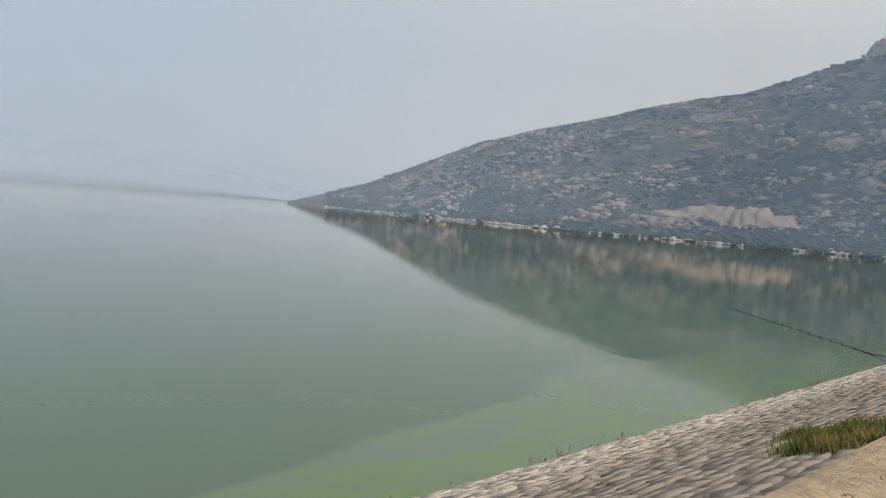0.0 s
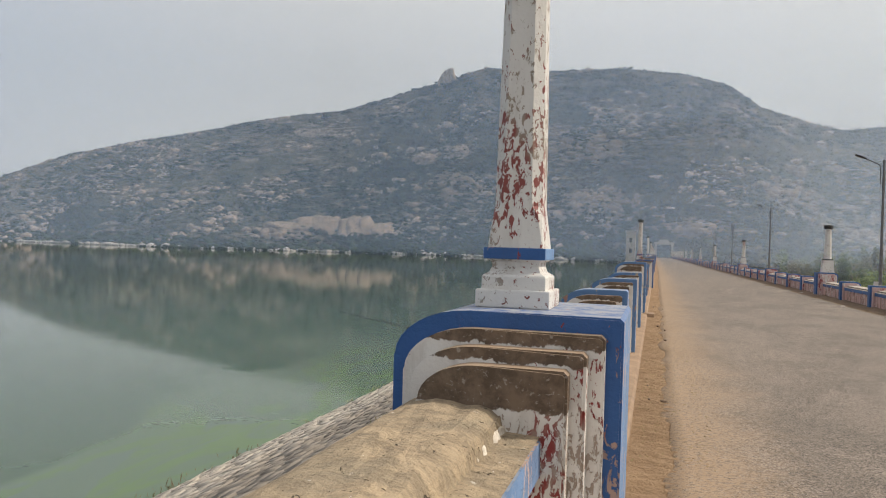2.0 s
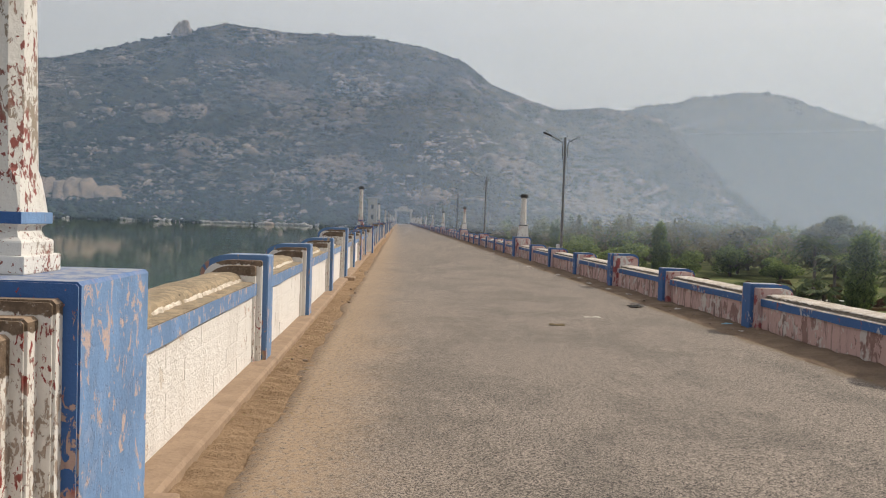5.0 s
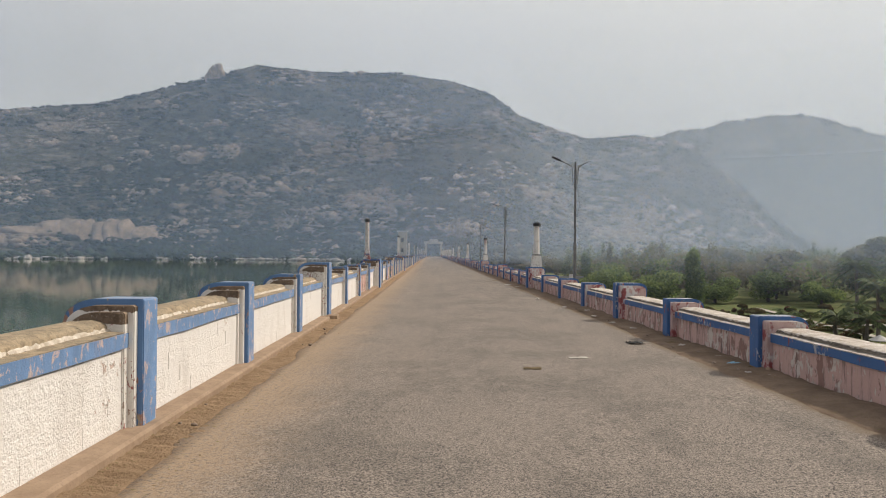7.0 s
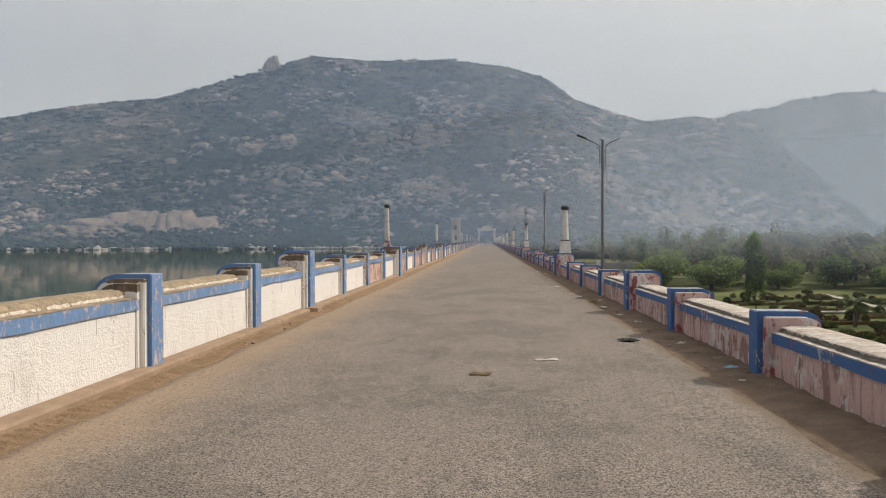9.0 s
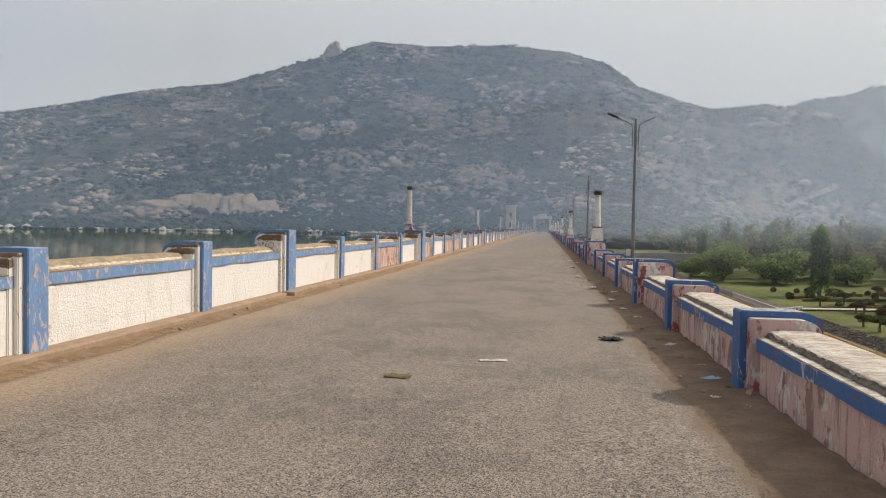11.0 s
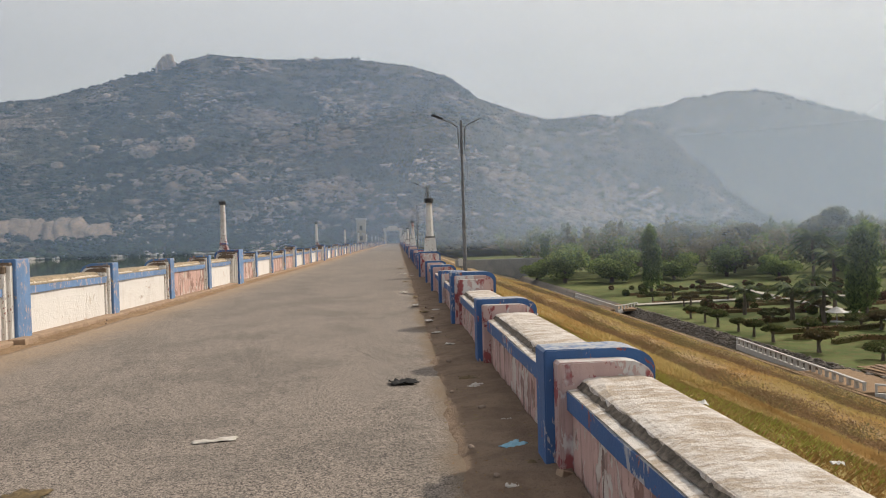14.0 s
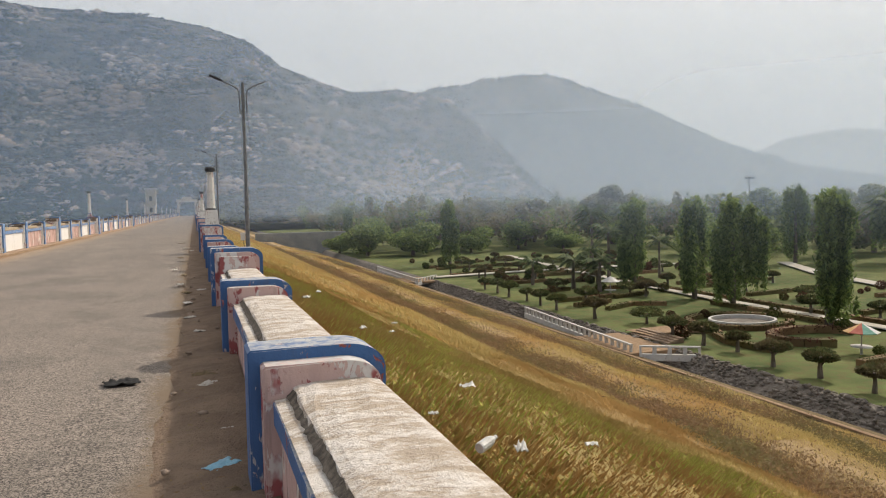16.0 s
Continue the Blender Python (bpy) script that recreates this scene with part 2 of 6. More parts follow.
def road_material():
    g = Mat("worn_asphalt", 0.88, 0.25)
    x = g.axis(0)
    speck = g.math("ADD", g.math("MULTIPLY", g.noise(95.0, 3, 0.75), 0.55), g.math("MULTIPLY", g.noise(42.0, 5, 0.85, 0.4, (1, 1, 1), 2.0), 0.45))
    grain = g.noise(24.0, 4, 0.7)
    patch = g.noise(0.8, 5, 0.65, 0.4, (1, 0.7, 1))
    lane = g.noise(0.25, 3, 0.5, 0.0, (1.6, 0.12, 1), 4.0)
    col = g.mix(g.step(speck, 0.41, 0.59), (0.024, 0.021, 0.02), (0.38, 0.32, 0.27))
    tar = g.math("ADD", g.math("MULTIPLY", patch, 0.6), g.math("MULTIPLY", g.noise(5.0, 6, 0.75, 0.3, (1, 0.8, 1), 3.0), 0.4))
    col = g.mix(g.math("MULTIPLY", g.step(tar, 0.46, 0.58), 0.6), col, g.mix(g.step(speck, 0.42, 0.62), (0.03, 0.027, 0.025), (0.27, 0.235, 0.2)))
    col = g.mix(g.math("MULTIPLY", g.math("MULTIPLY", g.step(lane, 0.5, 0.7), g.step(grain, 0.35, 0.65)), 0.35), col, (0.34, 0.28, 0.22))
    far_dust = g.step(g.math("ADD", x, g.math("MULTIPLY", g.noise(0.5, 4, 0.6, 0, (1, 0.3, 1), 6.0), 2.2)), 4.0, 1.6)
    col = g.mix(g.math("MULTIPLY", g.math("MULTIPLY", far_dust, 0.25), g.step(grain, 0.38, 0.65)), col, (0.33, 0.24, 0.16))
    wob = g.math("ADD", x, g.math("MULTIPLY", g.noise(0.9, 5, 0.65), 1.1))
    dusty = g.step(wob, 2.25, 1.25)
    dusty = g.math("MULTIPLY", dusty, g.step(grain, 0.25, 0.6))
    col = g.mix(g.math("MULTIPLY", dusty, 0.8), col, (0.36, 0.255, 0.165))
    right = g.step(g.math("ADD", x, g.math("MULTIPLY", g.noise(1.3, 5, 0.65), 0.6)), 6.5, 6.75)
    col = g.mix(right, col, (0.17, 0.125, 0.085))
    h = g.math("ADD", g.math("MULTIPLY", speck, 0.7), g.math("MULTIPLY", grain, 0.6))
    return g.done(col, h, 0.9, 0.01)


def sand_material(name, a, b):
    g = Mat(name, 0.97, 0.1)
    n = g.noise(3.0, 6, 0.7, 0.4)
    f = g.noise(38.0, 4, 0.7)
    col = g.mix(g.step(n, 0.3, 0.7), a, b)
    col = g.mix(g.math("MULTIPLY", g.step(f, 0.52, 0.75), 0.5), col, [c * 0.4 for c in a])
    return g.done(col, g.math("ADD", n, g.math("MULTIPLY", f, 0.5)), 1.0, 0.05)


def lime_material():
    g = Mat("limewashed_coping", 0.92, 0.2)
    soft = g.noise(3.2, 6, 0.7, 0.5, (1, 2.2, 1))
    mid = g.noise(13.0, 6, 0.75, 0.3, (1, 1.5, 1), 3.0)
    pit = g.noise(60.0, 3, 0.7)
    col = g.mix(g.step(g.math("ADD", g.math("MULTIPLY", soft, 0.6), g.math("MULTIPLY", mid, 0.4)), 0.43, 0.57), (0.42, 0.345, 0.27), (0.66, 0.61, 0.56))
    col = g.mix(g.math("MULTIPLY", g.step(pit, 0.55, 0.72), 0.5), col, (0.17, 0.13, 0.1))
    return g.done(col, g.math("ADD", g.math("ADD", soft, mid), g.math("MULTIPLY", pit, 0.5)), 0.9, 0.02)


COPING_LIME = lime_material()
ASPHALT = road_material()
SAND = sand_material("orange_sand", (0.25, 0.168, 0.104), (0.345, 0.24, 0.152))
DIRT = sand_material("brown_dirt", (0.175, 0.125, 0.09), (0.26, 0.19, 0.138))


def water_material():
    g = Mat("lake_water", 0.04, 0.5)
    g.b.inputs["IOR"].default_value = 1.33
    x = g.axis(0)
    y = g.axis(1)
    off = g.math("SUBTRACT", -12.4, x)
    warp = g.noise(0.05, 2.5, 0.5, 1.6, (1, 0.55, 1))
    swirl = g.noise(0.16, 3, 0.5, 2.0, (1, 0.4, 1), 2.0)
    near = g.math("DIVIDE", off, g.math("ADD", 2.3, g.math("MULTIPLY", g.step(y, -5.0, 34.0), 9.0)))
    # a broad pale film, with brighter scum along the bank
    film = g.step(g.math("ADD", near, g.math("MULTIPLY", g.math("SUBTRACT", warp, 0.5), 4.2)), 1.2, 1.0)
    film = g.math("MULTIPLY", film, g.step(y, 58.0, 44.0))
    scum = g.step(g.math("ADD", g.math("MULTIPLY", near, 0.8), g.math("MULTIPLY", g.math("SUBTRACT", swirl, 0.5), 3.8)), 0.52, 0.3)
    scum = g.math("MULTIPLY", scum, g.math("MULTIPLY", film, g.math("ADD", 0.35, g.math("MULTIPLY", g.step(g.noise(0.5, 5, 0.6, 1.8, (1, 0.3, 1), 6.0), 0.4, 0.6), 0.65))))
    col = g.mix(g.step(g.noise(0.02, 3), 0.3, 0.7), (0.062, 0.098, 0.066), (0.075, 0.112, 0.075))
    col = g.mix(g.math("MULTIPLY", film, 0.3), col, (0.17, 0.215, 0.165))
    col = g.mix(g.math("MULTIPLY", scum, g.math("ADD", 0.25, g.math("MULTIPLY", g.step(near, 0.9, 0.1), 0.45))), col, (0.1, 0.165, 0.05))
    rough = g.math("ADD", 0.035, g.math("MULTIPLY", g.math("ADD", film, scum), 0.03))
    wave = g.noise(0.9, 3, 0.5, 0.3, (0.45, 1.0, 1))
    fine = g.noise(4.0, 2, 0.5, 0.0, (0.6, 1, 1))
    h = g.math("ADD", wave, g.math("MULTIPLY", fine, 0.03))
    return g.done(col, h, 0.06, 0.12, rough)


def hill_material():
    g = Mat("scrubby_granite_hill", 0.95, 0.15)
    big = g.noise(0.01, 5, 0.6, 0.5, (1, 1, 1.8))
    ledge = g.noise(0.05, 7, 0.72, 0.7, (0.7, 0.7, 2.6))
    small = g.noise(0.4, 6, 0.75, 0.3)
    clump = g.noise(0.13, 5, 0.7, 0.4, (1, 1, 1.6), 5.0)
    grass = g.mix(g.step(ledge, 0.38, 0.62), (0.125, 0.107, 0.074), (0.27, 0.2, 0.14))
    grass = g.mix(g.step(big, 0.4, 0.62), grass, g.mix(0.5, grass, (0.095, 0.092, 0.05)))
    bush = g.step(g.math("ADD", g.math("MULTIPLY", clump, 0.7), g.math("MULTIPLY", small, 0.3)), 0.47, 0.54)
    col = g.mix(g.math("MULTIPLY", bush, 0.8), grass, (0.03, 0.037, 0.02))
    rock = g.mix(g.step(small, 0.36, 0.66), (0.52, 0.4, 0.3), (0.2, 0.155, 0.125))
    broad = g.noise(0.0065, 3, 0.55, 0.6, (1, 1, 1.6), 9.0)
    col = g.mix(g.math("MULTIPLY", g.step(broad, 0.47, 0.6), 0.45), col, (0.045, 0.053, 0.028))
    bare = g.step(g.math("ADD", g.math("MULTIPLY", big, 0.42), g.math("ADD", g.math("MULTIPLY", ledge, 0.42), g.math("MULTIPLY", small, 0.16))), 0.53, 0.56)
    bare = g.math("MULTIPLY", bare, g.step(broad, 0.58, 0.44))
    col = g.mix(g.math("MULTIPLY", bare, 0.8), col, rock)
    return g.done(col, g.math("ADD", g.math("ADD", ledge, g.math("MULTIPLY", bush, 0.5)), g.math("MULTIPLY", small, 0.5)), 1.0, 4.0)


def rock_material(name, a, b, c, scale):
    g = Mat(name, 0.92, 0.2)
    n = g.noise(scale, 6, 0.65, 0.5, (1, 1, 0.5))
    f = g.noise(scale * 8, 4, 0.65)
    col = g.mix(g.step(n, 0.35, 0.65), a, b)
    col = g.mix(g.math("MULTIPLY", g.step(f, 0.52, 0.72), 0.55), col, c)
    col = g.mix(g.math("MULTIPLY", g.island(), 0.35), col, [v * 0.5 for v in b])
    return g.done(col, g.math("ADD", n, g.math("MULTIPLY", f, 0.4)), 0.8, 0.5)


def bank_stone_material(name, a, b, c, scale):
    g = Mat(name, 0.92, 0.2)
    n, f = g.noise(scale, 6, 0.65, 0.5), g.noise(scale * 9, 4, 0.65)
    col = g.mix(g.math("ADD", g.math("MULTIPLY", g.island(), 0.5), g.math("MULTIPLY", g.each(), 0.25)), a, b)
    col = g.mix(g.math("MULTIPLY", g.step(f, 0.5, 0.7), 0.6), col, c)
    # drawn-down water has left the lower courses bleached
    high = g.step(g.math("ADD", g.axis(0), g.math("MULTIPLY", n, 3.0)), -8.6, -5.2)
    col = g.mix(g.math("MULTIPLY", high, 0.72), col, c)
    return g.done(col, g.math("ADD", n, g.math("MULTIPLY", f, 0.6)), 0.8, 0.02)


def leaf_material(name, dark, light, dry=None, scale=0.3, thin=0.48):
    g = Mat(name, 0.7, 0.25)
    r = g.island()
    col = g.mix(g.step(g.math("ADD", g.math("MULTIPLY", r, 0.6), g.math("MULTIPLY", g.noise(scale, 3), 0.5)), 0.25, 0.85), dark, light)
    if dry:
        col = g.mix(g.step(g.math("ADD", g.noise(scale * 0.7, 4, 0.6, 0, (1, 1, 1), 9.0), g.math("MULTIPLY", r, 0.12)), 0.5, 0.66), col, dry)
    tr, both = g.node("ShaderNodeBsdfTranslucent"), g.node("ShaderNodeMixShader")
    g.put(col, tr.inputs[0])
    both.inputs[0].default_value = thin
    g.t.links.new(g.b.outputs[0], both.inputs[1])
    g.t.links.new(tr.outputs[0], both.inputs[2])
    g.t.links.new(both.outputs[0], g.t.nodes["Material Output"].inputs["Surface"])
    return g.done(col)


def ground_material():
    g = Mat("valley_ground", 0.95, 0.1)
    n = g.noise(0.09, 5, 0.6)
    m = g.noise(0.9, 5, 0.7)
    f = g.noise(14.0, 3, 0.7)
    col = g.mix(g.step(n, 0.35, 0.65), (0.075, 0.105, 0.036), (0.16, 0.18, 0.066))
    col = g.mix(g.math("MULTIPLY", g.step(m, 0.46, 0.6), 0.65), col, (0.145, 0.12, 0.055))
    col = g.mix(g.math("MULTIPLY", g.step(f, 0.5, 0.8), 0.4), col, (0.04, 0.06, 0.015))
    return g.done(col, g.math("ADD", m, f), 0.5, 0.08)


def slope_material():
    g = Mat("dry_grass_slope", 0.97, 0.08)
    x = g.axis(0)
    n = g.noise(0.25, 5, 0.65, 0.3, (1, 0.5, 1))
    m = g.noise(2.2, 5, 0.7)
    f = g.noise(30.0, 3, 0.7)
    gold = g.mix(g.step(n, 0.35, 0.65), (0.265, 0.172, 0.075), (0.33, 0.23, 0.105))
    green = g.mix(g.step(m, 0.4, 0.6), (0.26, 0.225, 0.075), (0.33, 0.265, 0.1))
    g1 = g.step(g.math("ADD", x, g.math("MULTIPLY", g.math("SUBTRACT", n, 0.5), 22.0)), 19.0, 9.5)
    col = g.mix(g.math("MULTIPLY", g1, 0.75), gold, green)
    low = g.step(g.math("ADD", x, g.math("MULTIPLY", g.math("SUBTRACT", n, 0.5), 8.0)), 29.0, 36.0)
    col = g.mix(low, col, (0.16, 0.12, 0.07))
    trail = g.math("MULTIPLY", g.step(g.math("ADD", x, g.math("MULTIPLY", m, 1.2)), 27.4, 27.8), g.step(g.math("ADD", x, g.math("MULTIPLY", m, 1.2)), 29.4, 28.9))
    col = g.mix(trail, col, (0.4, 0.29, 0.17))
    for at, wide in ((24.6, 4.6), (33.0, 3.0)):
        off = g.math("ADD", g.math("ABSOLUTE", g.math("SUBTRACT", x, at)), g.math("MULTIPLY", g.math("SUBTRACT", g.noise(0.5, 5, 0.7, 0.3, (1, 0.6, 1), at), 0.5), 4.5))
        col = g.mix(g.math("MULTIPLY", g.step(off, wide * 0.7, wide * 0.4), 0.85), col, g.mix(g.step(m, 0.4, 0.6), (0.13, 0.09, 0.05), (0.22, 0.155, 0.085)))
    col = g.mix(g.math("MULTIPLY", g.step(f, 0.48, 0.7), 0.5), col, (0.19, 0.135, 0.055))
    return g.done(col, g.math("ADD", m, f), 0.8, 0.06)


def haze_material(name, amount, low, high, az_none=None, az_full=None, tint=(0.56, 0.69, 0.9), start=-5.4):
    """Tinted sheet added for haze: a little light scatters, the rest goes through."""
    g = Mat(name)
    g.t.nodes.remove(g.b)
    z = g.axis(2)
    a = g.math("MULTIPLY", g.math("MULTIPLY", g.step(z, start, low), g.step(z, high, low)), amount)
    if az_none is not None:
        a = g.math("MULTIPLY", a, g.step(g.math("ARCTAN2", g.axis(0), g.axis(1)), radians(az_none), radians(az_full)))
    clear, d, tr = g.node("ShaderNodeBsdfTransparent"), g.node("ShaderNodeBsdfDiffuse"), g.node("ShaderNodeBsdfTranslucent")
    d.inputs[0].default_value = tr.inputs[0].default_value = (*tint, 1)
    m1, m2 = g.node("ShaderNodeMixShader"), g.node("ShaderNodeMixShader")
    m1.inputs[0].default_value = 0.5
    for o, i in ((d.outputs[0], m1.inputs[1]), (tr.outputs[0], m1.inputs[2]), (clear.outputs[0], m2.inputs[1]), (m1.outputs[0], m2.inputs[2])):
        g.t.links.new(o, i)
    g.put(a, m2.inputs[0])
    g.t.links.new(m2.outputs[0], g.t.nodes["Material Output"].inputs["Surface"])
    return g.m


WATER = water_material()
HILL = hill_material()
GROUND = ground_material()
SLOPE = slope_material()
DOME_ROCK = rock_material("tan_granite_dome", (0.42, 0.315, 0.235), (0.24, 0.185, 0.145), (0.1, 0.08, 0.065), 0.22)
BOULDER = rock_material("granite_boulder", (0.6, 0.46, 0.35), (0.3, 0.235, 0.185), (0.1, 0.08, 0.07), 0.3)
SHORE_ROCK = rock_material("bleached_shore_rock", (0.6, 0.56, 0.5), (0.34, 0.31, 0.28), (0.3, 0.27, 0.24), 0.2)
BANK_STONE = bank_stone_material("pitched_bank_stone", (0.52, 0.475, 0.41), (0.35, 0.31, 0.265), (0.18, 0.155, 0.13), 1.6)
SHORE_SCRUB = leaf_material("shore_scrub_leaves", (0.02, 0.034, 0.012), (0.06, 0.08, 0.03), None, 0.03)
THICKET = leaf_material("hill_thicket_leaves", (0.012, 0.022, 0.01), (0.042, 0.058, 0.022), None, 0.02)
SCRUB = leaf_material("hill_scrub", (0.014, 0.021, 0.01), (0.045, 0.052, 0.024), (0.07, 0.052, 0.036), 0.03)
LEAF_DARK = leaf_material("mast_tree_leaves", (0.075, 0.118, 0.036), (0.25, 0.32, 0.095))
LEAF_ROUND = leaf_material("shade_tree_leaves", (0.09, 0.135, 0.04), (0.3, 0.36, 0.1))
LEAF_TOPIARY = leaf_material("topiary_leaves", (0.05, 0.066, 0.027), (0.15, 0.165, 0.062), (0.12, 0.095, 0.05), 0.2)
LEAF_PALM = leaf_material("palm_leaves", (0.055, 0.08, 0.03), (0.15, 0.19, 0.07))
LEAF_FAR = leaf_material("far_wood_leaves", (0.085, 0.125, 0.045), (0.26, 0.3, 0.11), (0.22, 0.19, 0.11), 0.02)
LEAF_FEATHER = leaf_material("feathery_needles", (0.045, 0.045, 0.028), (0.09, 0.085, 0.05))
HEDGE = leaf_material("hedge_leaves", (0.03, 0.05, 0.012), (0.11, 0.13, 0.03), (0.1, 0.045, 0.03), 0.1)
RED_HEDGE = leaf_material("red_hedge_leaves", (0.05, 0.018, 0.014), (0.13, 0.05, 0.035))
GRASS = leaf_material("slope_grass_blades", (0.4, 0.31, 0.115), (0.54, 0.42, 0.18), (0.47, 0.3, 0.12), 0.16, 0.7)
GREEN_GRASS = leaf_material("green_grass_blades", (0.4, 0.42, 0.11), (0.58, 0.55, 0.18), None, 0.3, 0.7)
BANK_GRASS = leaf_material("bank_grass_blades", (0.1, 0.15, 0.04), (0.24, 0.27, 0.08), (0.36, 0.29, 0.13), 2.0)
BRUSH = leaf_material("dry_brush", (0.19, 0.118, 0.062), (0.33, 0.215, 0.115), (0.2, 0.17, 0.075), 0.2)

# ---- builders ----
rng = np.random.default_rng(7)


def fast(name, verts, faces, material, parent=None, smooth=False):
    """A mesh object from arrays of corners and of faces with equal numbers of corners."""
    verts, faces = np.asarray(verts, np.float32), np.asarray(faces, np.int32)
    me = bpy.data.meshes.new(name)
    me.vertices.add(len(verts))
    me.vertices.foreach_set("co", verts.ravel())
    k = faces.shape[1]
    me.loops.add(faces.size)
    me.loops.foreach_set("vertex_index", faces.ravel())
    me.polygons.add(len(faces))
    me.polygons.foreach_set("loop_start", np.arange(0, faces.size, k, dtype=np.int32))
    if smooth:
        me.polygons.foreach_set("use_smooth", np.ones(len(faces), bool))
    me.update(calc_edges=True)
    me.materials.append(material)
    ob = new(name, me)
    ob.parent = parent
    return ob


def part(name, bm, material, parent, label=""):
    """Links a bmesh as one mesh object under a thing or a part."""
    bmesh.ops.recalc_face_normals(bm, faces=bm.faces)
    me = bpy.data.meshes.new(name)
    bm.to_mesh(me)
    bm.free()
    me.materials.append(material)
    ob = new(name, me)
    ob.parent = parent
    return tagged(ob, label)


def thing(name, label, category, group="", at=None):
    ob = new(name)
    if at:
        ob.matrix_basis = pose(*at)
    return tagged(ob, label, category, group)


def block(x0, x1, y0, y1, z0, z1, bevel=0.0, bm=None):
    bm = bm or bmesh.new()
    made = bmesh.ops.create_cube(bm, size=1, matrix=Matrix.Translation(((x0 + x1) / 2, (y0 + y1) / 2, (z0 + z1) / 2)) @ Matrix.Diagonal((x1 - x0, y1 - y0, z1 - z0, 1)))
    if bevel:
        edges = list({e for v in made["verts"] for e in v.link_edges})
        bmesh.ops.bevel(bm, geom=edges, offset=bevel, segments=2, affect="EDGES", profile=0.6)
    return bm


def extruded(outline, y0, y1, bevel=0.0, bm=None):
    """An outline of (x, z) drawn out along y."""
    bm = bm or bmesh.new()
    a = [bm.verts.new((x, y0, z)) for x, z in outline]
    b = [bm.verts.new((x, y1, z)) for x, z in outline]
    n = len(a)
    f0, f1 = bm.faces.new(a), bm.faces.new(list(reversed(b)))
    for i in range(n):
        bm.faces.new((a[i], b[i], b[(i + 1) % n], a[(i + 1) % n]))
    if bevel:
        bmesh.ops.bevel(bm, geom=list(f0.edges) + list(f1.edges), offset=bevel, segments=2, affect="EDGES")
    return bm


def stacked(rings, sides=8, turn=0.0, bm=None, squash=1.0):
    """A turned or many-sided body: rings of (radius, z)."""
    bm = bm or bmesh.new()
    prev = None
    for r, z in rings:
        cur = [bm.verts.new((r * math.cos(turn + 2 * math.pi * k / sides), squash * r * math.sin(turn + 2 * math.pi * k / sides), z)) for k in range(sides)]
        if prev:
            for k in range(sides):
                bm.faces.new((prev[k], prev[(k + 1) % sides], cur[(k + 1) % sides], cur[k]))
        else:
            bm.faces.new(list(reversed(cur)))
        prev = cur
    bm.faces.new(prev)
    return bm


def tube(points, radii, sides=7, bm=None):
    """A bent, tapered tube through points."""
    bm = bm or bmesh.new()
    prev = None
    for i, p in enumerate(points):
        p = Vector(p)
        d = (Vector(points[min(i + 1, len(points) - 1)]) - Vector(points[max(i - 1, 0)])).normalized()
        u = d.orthogonal().normalized()
        if prev and abs(d.z) < 0.99:
            u = d.cross(Vector((0, 0, 1))).normalized()
        elif abs(d.z) >= 0.99:
            u = (Vector((1, 0, 0)) - d * d.x).normalized()
        w = d.cross(u)
        cur = [bm.verts.new(p + (u * math.cos(2 * math.pi * k / sides) + w * math.sin(2 * math.pi * k / sides)) * radii[i]) for k in range(sides)]
        if prev:
            for k in range(sides):
                bm.faces.new((prev[k], prev[(k + 1) % sides], cur[(k + 1) % sides], cur[k]))
        else:
            bm.faces.new(list(reversed(cur)))
        prev = cur
    bm.faces.new(prev)
    return bm


def lattice(x, y, seed):
    h = np.sin(x * 127.1 + y * 311.7 + seed * 74.7) * 43758.5453
    return h - np.floor(h)


def rough_field(x, y, octaves=4, seed=0.0):
    """Smooth value noise from 0 to 1 over arrays."""
    total, amp, norm = 0.0, 1.0, 0.0
    for o in range(octaves):
        xi, yi = np.floor(x), np.floor(y)
        fx, fy = x - xi, y - yi
        fx, fy = fx * fx * (3 - 2 * fx), fy * fy * (3 - 2 * fy)
        a, b = lattice(xi, yi, seed + o), lattice(xi + 1, yi, seed + o)
        c, d = lattice(xi, yi + 1, seed + o), lattice(xi + 1, yi + 1, seed + o)
        total = total + amp * (a + (b - a) * fx + (c - a) * fy + (a - b - c + d) * fx * fy)
        norm += amp
        amp *= 0.5
        x, y = x * 2.03 + 11.3, y * 2.03 + 5.7
    return total / norm


def grid_faces(n, m):
    i = np.arange(n * m).reshape(n, m)
    return np.stack((i[:-1, :-1], i[1:, :-1], i[1:, 1:], i[:-1, 1:]), -1).reshape(-1, 4)


def leaf_cloud(centers, length, width, gen, droop=0.0):
    """One small leaf, a four-cornered blade, at every centre."""
    n = len(centers)
    d = gen.normal(size=(n, 3))
    d[:, 2] = d[:, 2] * (1 - min(droop, 1)) - 1.6 * droop
    d /= np.linalg.norm(d, axis=1, keepdims=True)
    side = np.cross(d, gen.normal(size=(n, 3)))
    side /= np.linalg.norm(side, axis=1, keepdims=True) + 1e-6
    size = gen.uniform(0.65, 1.35, (n, 1))
    a, b = d * length * size, side * width * size
    v = np.stack((centers - a * 0.5, centers + b * 0.5, centers + a * 0.5, centers - b * 0.5), 1).reshape(-1, 3)
    return v, np.arange(n * 4).reshape(n, 4)


